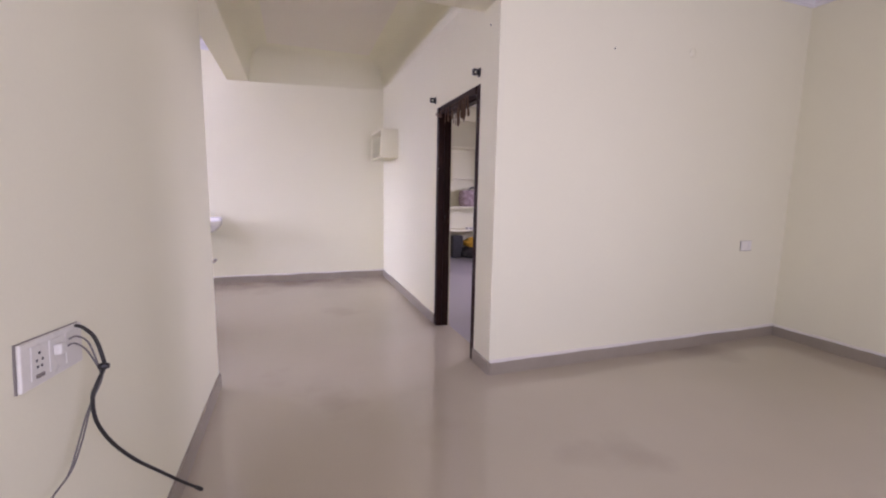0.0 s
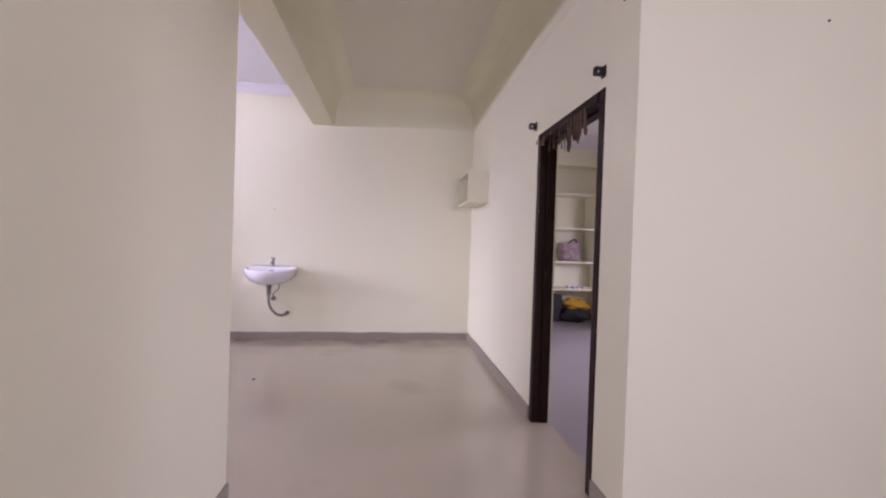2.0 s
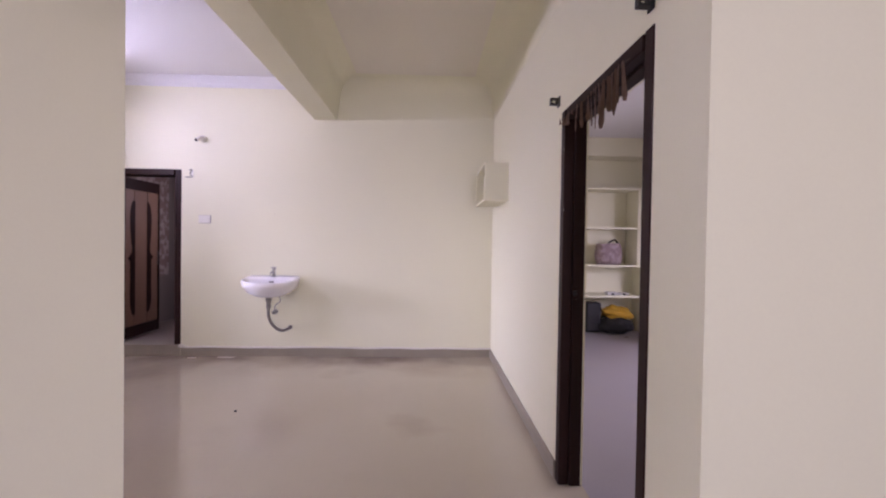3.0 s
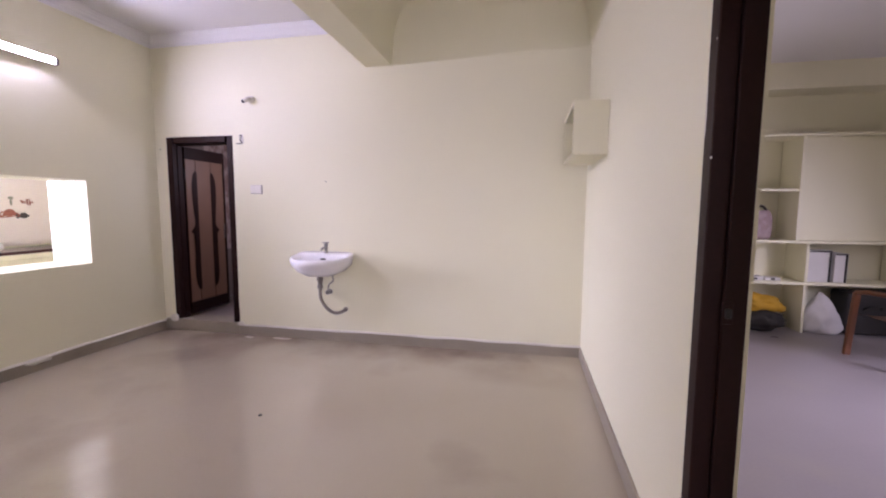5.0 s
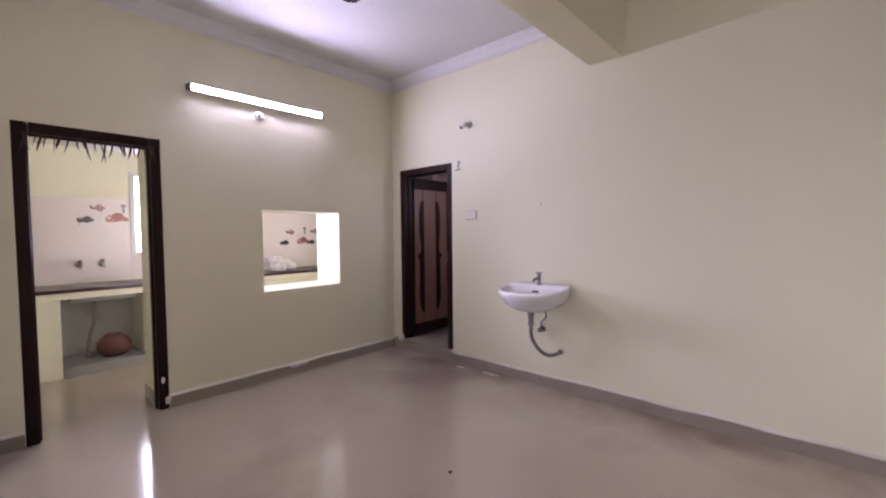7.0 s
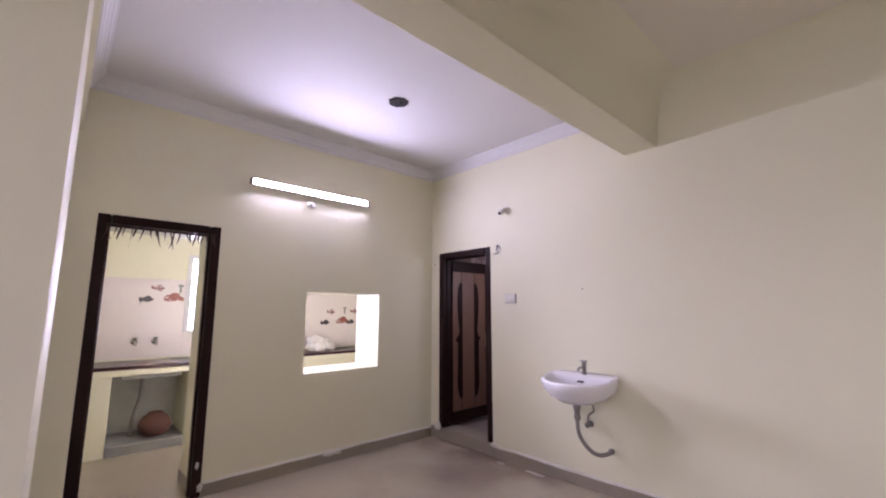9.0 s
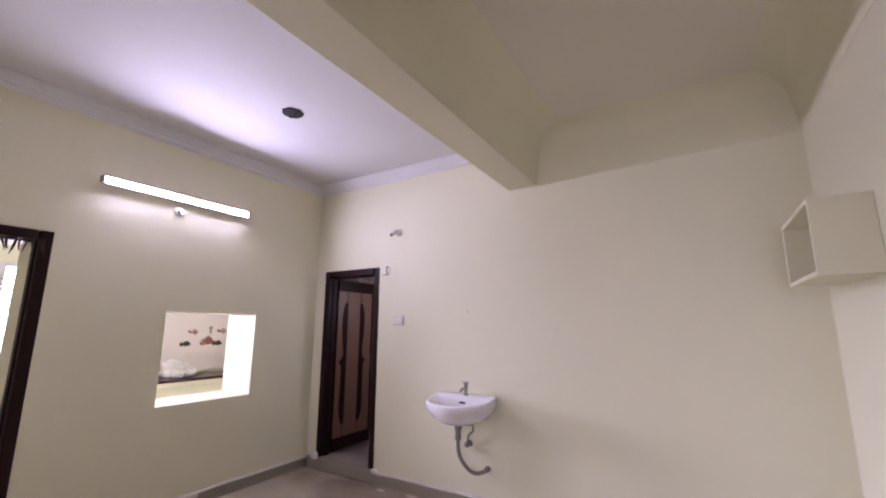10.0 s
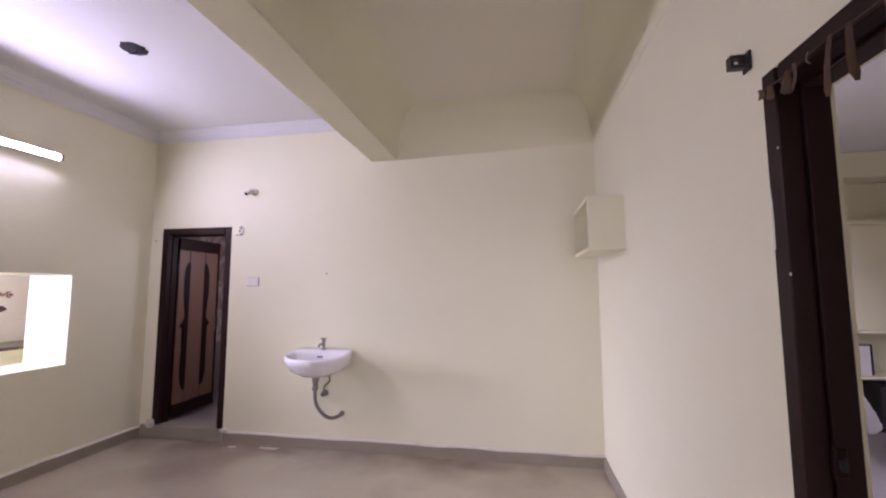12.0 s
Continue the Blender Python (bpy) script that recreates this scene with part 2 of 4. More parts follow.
# ---- structure ----
CEIL = 3.2
W, B, L = 1.3, 5.9, -3.26  # door wall, back wall, kitchen wall
structure("floor", box(-0.8, 4.6, -2.6, 2.2, -0.1, 0.0), FLOOR, "polished beige stone floor of the front room", "floor")
structure("floor_hall", box(-3.72, 1.43, 2.2, 6.1, -0.1, 0.0), FLOOR, "polished beige stone floor with dull stains", "floor")
structure("floor_bedroom", box(1.43, 5.4, 2.2, 7.8, -0.1, 0.0), BEDFLOOR, "worn grey floor of the bedroom", "floor")
structure("floor_kitchen", box(-5.7, -3.72, 2.0, 6.6, -0.1, 0.0), FLOOR, "beige kitchen floor", "floor")
structure("floor_bath", box(-3.6, -1.8, 6.1, 8.0, -0.1, 0.11), BATHTILE, "raised brownish tiled bathroom floor", "floor")
structure("ceiling_corridor", box(-0.6, 1.43, 2.25, 6.1, CEIL, CEIL + 0.15), CREAM_CEIL, "cream painted ceiling beside the beam", "ceiling")
structure("ceiling", box(-3.72, -0.601, 2.25, 6.1, CEIL, CEIL + 0.15), WHITE_PAINT, "white painted ceiling of the hall", "ceiling")
structure("ceiling_living", box(-0.8, 4.6, -2.6, 2.25, 3.08, 3.2), WHITE_PAINT, "white painted ceiling of the front room", "ceiling")
structure("ceiling_bedroom", box(1.43, 5.4, 2.25, 7.8, 3.0, 3.15), WHITE_PAINT, "white painted bedroom ceiling", "ceiling")
structure("ceiling_kitchen", box(-5.7, -3.72, 2.0, 6.6, 2.9, 3.05), WHITE_PAINT, "white painted kitchen ceiling", "ceiling")
structure("ceiling_bath", box(-3.6, -1.8, 6.1, 8.0, 2.5, 2.65), WHITE_PAINT, "white painted bathroom ceiling", "ceiling")

wall("wall_north", "y", B, B + 0.2, -3.72, W, 0, CEIL, [(-3.12, -2.30, -1, 2.147)], label="cream painted back wall with a doorway")
wall("wall_west", "x", L, L - 0.46, 2.49, B, 0, CEIL, [(2.655, 3.481, -1, 2.165), (4.28, 5.122, 0.857, 1.632)], label="thick cream wall with a doorway and a serving hatch")
wall("wall_south", "y", 2.26, 2.49, -3.72, -0.795, 0, CEIL, label="cream painted hall wall")
wall("wall_passage", "x", -0.5, -0.795, -2.4, 2.49, 0, CEIL, label="cream painted passage wall")
wall("wall_east", "x", W, W + 0.13, 2.25, 7.7, 0, CEIL, [(2.398, 3.364, -1, 2.1)], label="cream painted wall with the bedroom doorway")
wall("wall_living_north", "y", 2.116, 2.25, W, 5.4, 0, CEIL, label="cream painted wall of the front room")
wall("wall_living_east", "x", 4.34, 4.5, -2.4, 2.116, 0, CEIL, label="cream painted side wall of the front room")
# Unseen wall; its opening is added for light from the south
wall("wall_living_south", "y", -2.6, -2.4, -0.8, 4.5, 0, CEIL, [(0.7, 1.9, 1.05, 2.25)], label="cream painted wall out of view with an added window")
# Opening out of view, added to let the bedroom's light in
wall("wall_bedroom_east", "x", 5.2, 5.4, 2.25, 7.7, 0, CEIL, [(3.4, 5.0, 0.9, 2.1)], label="cream painted bedroom wall with an unseen added window")
wall("wall_bedroom_north", "y", 7.65, 7.8, W + 0.13, 5.2, 0, CEIL, label="cream painted bedroom wall behind shelves")
wall("wall_kitchen_west", "x", -5.45, -5.7, 2.0, 6.6, 0, 3.0, [(3.735, 5.0, 1.2, 2.12)], label="kitchen wall with a barred window")
wall("wall_kitchen_south", "y", 2.1, 2.26, -5.45, -3.72, 0, 3.0, label="cream kitchen wall")
wall("wall_kitchen_north", "y", 6.4, 6.6, -5.45, -3.72, 0, 3.0, label="cream kitchen wall")
wall("wall_kitchen_east", "x", -3.72, -3.55, 5.9 + 0.2, 6.4, 0, 3.0, label="cream kitchen wall")
wall("wall_bath_west", "x", -3.4, -3.6, 6.1, 7.8, 0, 2.6, mat=BATHTILE, label="brownish tiled bathroom wall")
# Hidden vent opening, added for the bathroom's light
wall("wall_bath_east", "x", -1.9, -1.8, 6.1, 7.8, 0, 2.6, [(6.4, 7.0, 1.65, 2.15)], mat=BATHTILE, label="brownish tiled bathroom wall")
wall("wall_bath_north", "y", 7.6, 7.8, -3.4, -1.9, 0, 2.6, mat=BATHTILE, label="brownish tiled bathroom wall")

structure("beam", box(-0.795, -0.531, 2.49, B, 2.752, CEIL, bevel=0.006), CREAM, "cream painted ceiling beam", "beam")
structure("beam_passage", box(-0.5, W, 2.116, 2.38, 2.575, CEIL, bevel=0.006), CREAM, "cream painted beam over the passage", "beam")
structure("beam_south", box(L, -0.795, 2.49, 2.515, 2.75, CEIL), CREAM, "shallow cream beam on the hall wall", "beam")


def ceiling_cove(name, x0, y0, x1, y1, out, z0, z1, cuts):
    """A shallow plastered cove along the top of a wall, leaning out and curving into the ceiling; its lower edge runs
    from z0 to z1, built along the shadow edge on the walls.
    """
    bm = bmesh.new()
    ends = []
    way = Vector((x1 - x0, y1 - y0, 0)).normalized()
    for x, y, z, s, cut in ((x0, y0, z0, 1, cuts[0]), (x1, y1, z1, -1, cuts[1])):
        low = z - CEIL
        prof = [(0.001, low + 0.0001), (0.003, low + 0.001), (0.006, low + 0.02), (0.028, -0.26), (0.038, -0.2), (0.054, -0.14), (0.078, -0.09), (0.11, -0.05), (0.15, -0.022), (0.2, -0.006), (0.26, -0.001), (0.001, -0.001)]
        ends.append([bm.verts.new(Vector((x, y, CEIL + h)) + Vector((out[0], out[1], 0)) * o + way * s * (o if cut else 0)) for o, h in prof])
    n = len(ends[0])
    for k in range(n):
        f = bm.faces.new((ends[0][k], ends[0][(k + 1) % n], ends[1][(k + 1) % n], ends[1][k]))
        f.smooth = 2 <= k < n - 2
    bm.faces.new(ends[0])
    bm.faces.new(ends[1])
    for e in bm.edges:
        e.smooth = all(f.smooth for f in e.link_faces)
    return structure(name, bm, CREAM, "cream plastered cove shaped over the shaded band below the ceiling", "beam")


# On both walls the lower edge shapes in the ceiling beam's shadow line
ceiling_cove("shade_band_north", -0.531, B, W, B, (0, -1), 2.752, 2.815, (True, True))
ceiling_cove("shade_band_east", W, 2.382, W, B, (-1, 0), 2.745, 2.815, (False, True))
ceiling_cove("beam_side", -0.531, 2.49, -0.531, B, (1, 0), 2.77, 2.77, (False, True))


def cornice(name, x0, y0, x1, y1, out, top, depth=0.11, label="white moulded plaster cornice"):
    """A stepped cornice from (x0, y0) to (x1, y1), standing out from the wall towards out."""
    prof = [(0.0, -depth), (0.01, -depth), (0.014, -depth + 0.012), (0.022, -depth + 0.016), (0.03, -0.066), (0.044, -0.05), (0.048, -0.04), (0.056, -0.036), (0.066, -0.02), (0.076, -0.014), (0.078, 0.0), (0.0, 0.0)]
    bm = bmesh.new()
    ends = []
    way = Vector((x1 - x0, y1 - y0, 0)).normalized()
    for x, y, s in ((x0, y0, 1), (x1, y1, -1)):
        ends.append([bm.verts.new(Vector((x, y, top + h)) + Vector((out[0], out[1], 0)) * (o + 0.002) + way * s * o) for o, h in prof])
    n = len(prof)
    for k in range(n):
        bm.faces.new((ends[0][k], ends[0][(k + 1) % n], ends[1][(k + 1) % n], ends[1][k]))
    bm.faces.new(ends[0])
    bm.faces.new(ends[1])
    return structure(name, bm, WHITE_PAINT, label, "cornice")


cornice("cornice_west", L, 2.515, L, B, (1, 0), CEIL)
cornice("cornice_north", L, B, -0.795, B, (0, -1), CEIL)
cornice("cornice_south", L, 2.515, -0.795, 2.515, (0, 1), CEIL)
cornice("cornice_living", W, 2.116, 4.34, 2.116, (0, -1), 3.08)
cornice("cornice_living_east", 4.34, -2.4, 4.34, 2.116, (-1, 0), 3.08)


def skirting(name, x0, y0, x1, y1, out, h=0.1, t=0.013, lip=True):
    """A stone skirting with an uneven plaster edge along its top."""
    a, b = Vector((x0, y0, 0)), Vector((x1, y1, 0))
    o = Vector((*out, 0))
    steps = max(2, int((b - a).length / 0.06))
    bm, lm = bmesh.new(), bmesh.new()
    rows, lips = [], []
    for i in range(steps + 1):
        p = a + (b - a) * i / steps
        top = h + 0.006 * noise.noise(p * 3.1) + 0.003 * noise.noise(p * 17)
        rows.append([bm.verts.new(p + o * s + Vector((0, 0, z))) for s, z in ((0, 0), (t, 0), (t, top - 0.002), (t - 0.002, top), (0, top))])
        r = 0.007 + 0.006 * noise.noise(p * 9 + Vector((3, 1, 0)))
        q = 0.004 + 0.004 * noise.noise(p * 5)
        lips.append([lm.verts.new(p + o * s + Vector((0, 0, z))) for s, z in ((0, top - q), (t + 0.003, top - q - 0.002), (t + 0.002, top + 0.001), (0.004, top + r + 0.006), (0, top + r + 0.006))])
    for mesh, rr in ((bm, rows), (lm, lips)):
        for r, s in zip(rr, rr[1:]):
            for k in range(5):
                mesh.faces.new((r[k], r[(k + 1) % 5], s[(k + 1) % 5], s[k]))
        mesh.faces.new(rr[0])
        mesh.faces.new(rr[-1])
    ob = structure(name, bm, SKIRT, "grey stone skirting along the wall", "skirting")
    if lip:
        part("plaster_edge", lm, LIP, ob, "uneven chalky plaster edge")
    else:
        lm.free()
    return ob


skirting("baseboard_north", -2.29, B, W, B, (0, -1))
skirting("baseboard_west", L, 3.485, L, B, (1, 0))
skirting("baseboard_west_end", L, 2.49, L, 2.65, (1, 0))
skirting("baseboard_south", L, 2.49, -0.5, 2.49, (0, 1))
skirting("baseboard_passage", -0.5, -2.4, -0.5, 2.49, (1, 0), lip=False)
skirting("baseboard_east", W, 3.37, W, B, (-1, 0), lip=False)
skirting("baseboard_east_end", W, 2.116, W, 2.392, (-1, 0), lip=False)
skirting("baseboard_living_north", W, 2.116, 4.34, 2.116, (0, -1))
skirting("baseboard_living_east", 4.34, -2.4, 4.34, 2.116, (-1, 0))
skirting("baseboard_reveal", -3.362, 3.425, -3.72, 3.425, (0, -1), lip=False)
structure("door_sill", box(-3.24, -2.29, B - 0.02, B + 0.22, 0.0, 0.125, bevel=0.006), SKIRT, "raised grey stone threshold of the bathroom", "threshold")

structure("door_reveal_kitchen_north", box(-3.719, -3.361, 3.425, 3.4805, 0, 2.105), CREAM, "cream plastered doorway reveal", "reveal")
structure("door_reveal_kitchen_south", box(-3.719, -3.361, 2.6555, 2.712, 0, 2.105), CREAM, "cream plastered doorway reveal", "reveal")
structure("door_reveal_kitchen_head", box(-3.719, -3.361, 2.6555, 3.4805, 2.106, 2.164), CREAM, "cream plastered doorway reveal", "reveal")
structure("door_reveal_bedroom_north", box(1.418, 1.4295, 3.298, 3.3635, 0, 2.03), CREAM, "cream plastered doorway reveal", "reveal")
structure("door_reveal_bedroom_south", box(1.418, 1.4295, 2.3985, 2.464, 0, 2.03), CREAM, "cream plastered doorway reveal", "reveal")
structure("door_reveal_bedroom_head", box(1.418, 1.4295, 2.3985, 3.3635, 2.031, 2.099), CREAM, "cream plastered doorway reveal", "reveal")

# ---- doors ----


def door_frame(name, axis, face, depth, u0, u1, top, base, label, side=0.085):
    """A rebated frame in an opening; depth runs into the wall from face (signed)."""
    root = tagged(new(name), label, "door frame", kind="structure")
    far, reb = face + depth, face + depth * 0.45
    lip = -0.004 if depth > 0 else 0.004

    def bar(pname, a0, a1, z0, z1, inner):
        bm = bmesh.new()
        for (f0, f1, cut) in ((face + lip, reb, 0.0), (reb, far, 0.012)):
            b0, b1, c0 = a0, a1, z0
            if inner == "right":
                b1 = a1 + cut
            if inner == "left":
                b0 = a0 - cut
            if inner == "down":
                c0 = z0 - cut
            lo, hi = min(f0, f1), max(f0, f1)
            if axis == "x":
                add_box(bm, lo, hi, b0, b1, c0, z1, bevel=0.004)
            else:
                add_box(bm, b0, b1, lo, hi, c0, z1, bevel=0.004)
        return part(pname, bm, DARKWOOD, root)

    bar("jamb", u0 + 0.001, u0 + side, base, top - 0.001, "right")
    bar("jamb", u1 - side, u1 - 0.001, base, top - 0.001, "left")
    bar("head", u0 + side + 0.015, u1 - side - 0.015, top - side, top - 0.001, "down")
    return root


door_frame("door_frame_1", "x", W, 0.117, 2.398, 3.364, 2.1, 0, "dark-stained wooden frame of the bedroom doorway", side=0.06)
door_frame("door_frame_2", "x", L, -0.1, 2.655, 3.481, 2.165, 0, "dark-stained wooden frame of the kitchen doorway", side=0.07)
bath_frame = door_frame("door_frame_3", "y", B, 0.12, -3.12, -2.30, 2.147, 0.125, "dark-stained wooden frame of the bathroom doorway", side=0.07)


def bath_door():
    """An inward-opened leaf: dark rails and stiles, tan boards, dark shaped fillets."""
    root = tagged(new("door_3"), "dark wooden bathroom door with tan boards, standing open inwards", "door", kind="structure")
    x, y0, y1, z0, z1 = -3.03, 6.03, 6.65, 0.15, 2.065
    part("core", box(x - 0.035, x, y0, y1, z0, z1, bevel=0.003), DARKWOOD, root)
    part("top_rail", box(x + 0.001, x + 0.012, y0, y1, z1 - 0.13, z1, bevel=0.003), DARKWOOD, root)
    part("bottom_rail", box(x + 0.001, x + 0.012, y0, y1, z0, z0 + 0.13, bevel=0.003), DARKWOOD, root)
    edges = (y0 + 0.002, y0 + 0.15, y0 + 0.385, y1 - 0.03)
    part("stile", box(x + 0.001, x + 0.012, y1 - 0.028, y1, z0 + 0.131, z1 - 0.131, bevel=0.003), DARKWOOD, root)
    for a, b in zip(edges, edges[1:]):
        part("board", box(x + 0.001, x + 0.009, a + 0.005, b - 0.005, z0 + 0.133, z1 - 0.133, bevel=0.003), TANWOOD, root, "tan board")
    zm = (z0 + z1) / 2
    for i, side in ((1, -1), (2, 1)):
        c = edges[i]
        prof = [(0.0, 0.70), (0.012, 0.695), (0.03, 0.67), (0.046, 0.62), (0.056, 0.55), (0.058, 0.45), (0.054, 0.33), (0.044, 0.21), (0.03, 0.12), (0.032, 0.075), (0.055, 0.035), (0.085, 0.0)]
        edge = [(c + side * d * 1.25, zm + h) for d, h in prof] + [(c + side * d * 1.25, zm - h) for d, h in prof[-2::-1]]
        pts = edge + [(c - side * 0.012, zm - 0.66), (c - side * 0.012, zm + 0.66)]
        bm = bmesh.new()
        rows = [[bm.verts.new((xx, yy, zz)) for yy, zz in pts] for xx in (x + 0.006, x + 0.013)]
        bm.faces.new(rows[1])
        for k in range(len(pts)):
            j = (k + 1) % len(pts)
            bm.faces.new((rows[1][k], rows[1][j], rows[0][j], rows[0][k]))
        bmesh.ops.triangulate(bm, faces=[f for f in bm.faces if len(f.verts) > 4])
        part("fillet", bm, DARKWOOD, root, "dark shaped fillet")
    hinge = tube_along([(x + 0.004, y0 - 0.006, 1.7), (x + 0.004, y0 - 0.006, 1.8)], 0.007)
    part("hinge", hinge, IRON, root)
    bolt = tube_along([(x + 0.02, y1 - 0.05, 1.0), (x + 0.02, y1 - 0.05, 1.18)], 0.006)
    part("bolt", bolt, STEEL, root, "dull steel bolt")


bath_door()
structure("bath_tile_strip", box(-3.399, -3.39, 6.75, 7.45, 0.8, 2.3), BATHDECOR, "patterned decorative bathroom tiles", "wall tile")


def leaf_garland(name, axis, face, u0, u1, z, count, lengths, width, mat, label, seed, spots=()):
    """A toran: a string along the top of a doorway with dried, curled leaves hanging from it, at spots (place, length) where given."""
    rng = random.Random(seed)
    root = thing(name, label, "garland", at=(face, u0, z) if axis == "x" else (u0, face, z))
    inv = Matrix.Translation(-Vector(root.location))

    def place(bm):
        bm.transform(inv)
        return bm

    pts = []
    for i in range(13):
        u = u0 + (u1 - u0) * i / 12
        pts.append((face, u, z + 0.004 * math.sin(i * 1.7)))
    part("string", place(tube_along(pts, 0.0025, 6)), STRING, root)
    for i in range(len(spots) or count):
        u = u0 + (u1 - u0) * (i + 0.5 + rng.uniform(-0.45, 0.45)) / count
        length, wid = rng.uniform(*lengths), width * rng.uniform(0.7, 1.3)
        if spots:
            u, length = spots[i]
        lean, curl, twist = rng.uniform(-0.35, 0.35), rng.uniform(-0.3, 0.3), rng.uniform(-1.0, 1.0)
        if spots:
            lean, twist = lean * 0.5, twist * 0.9
        off = rng.uniform(0.004, 0.018) * (-1 if face > 0 else 1)
        bm = bmesh.new()
        rows = []
        for k in range(8):
            s = k / 7
            half = wid * (0.15 + math.sin(math.pi * min(1, 0.12 + 0.88 * s)) ** 0.8) * 0.5 if k < 7 else 0.001
            if spots:
                half = wid * (0.32, 0.44, 0.4, 0.5, 0.46, 0.54, 0.6, 0.3)[k]
            cu = u + lean * length * s + curl * 0.03 * math.sin(3 * s)
            cz = z - length * s
            ang = twist * s * 1.4 + 0.5 * twist
            row = []
            for t, fold in ((-1, 0.0), (0, 0.35), (1, 0.0)):
                d = t * half
                row.append(bm.verts.new((face + off + math.sin(ang) * d + fold * half * (1 if off > 0 else -1), cu + math.cos(ang) * d, cz)))
            rows.append(row)
        for r, q in zip(rows, rows[1:]):
            for t in range(2):
                bm.faces.new((r[t], r[t + 1], q[t + 1], q[t]))
        bmesh.ops.solidify(bm, geom=bm.faces[:], thickness=0.0012)
        part("leaf", place(bm), mat, root, smooth=True)
    return root


leaf_garland("leaf_garland", "x", W - 0.006, 2.56, 3.36, 2.052, 16, (0.07, 0.17), 0.02, DEADLEAF, "garland of dried curled brown leaves hung across the doorway", 4,
             [(3.34, 0.03), (3.315, 0.04), (3.23, 0.06), (3.2, 0.065), (3.15, 0.03), (3.085, 0.13), (3.04, 0.13), (2.95, 0.12), (2.91, 0.16), (2.87, 0.14), (2.84, 0.19), (2.81, 0.15), (2.77, 0.2), (2.73, 0.15), (2.695, 0.18), (2.655, 0.17), (2.615, 0.15), (2.585, 0.16)])
leaf_garland("leaf_garland", "x", L + 0.012, 2.7, 3.44, 2.09, 26, (0.08, 0.18), 0.012, DARKLEAF, "garland of thin dark dried leaves hung across the kitchen doorway", 9)


def rod_bracket(y, z):
    root = thing("curtain_bracket", "small black iron curtain rod bracket on the wall", "bracket", "curtain brackets", at=(W, y, z))
    part("plate", box(-0.008, -0.001, -0.022, 0.022, -0.03, 0.03, bevel=0.003), IRON, root)
    part("arm", box(-0.014, -0.008, -0.012, 0.012, -0.014, 0.014, bevel=0.003), IRON, root)
    bm = bmesh.new()
    for x0, x1, z0, z1 in ((-0.055, -0.012, 0.01, 0.02), (-0.055, -0.012, -0.02, -0.01), (-0.055, -0.045, -0.01, 0.01), (-0.022, -0.012, -0.01, 0.01)):
        add_box(bm, x0, x1, -0.015, 0.015, z0, z1, bevel=0.002)
    part("rod_loop", bm, IRON, root)
    return root


rod_bracket(3.425, 2.18)
rod_bracket(2.42, 2.18)

# ---- hall ----


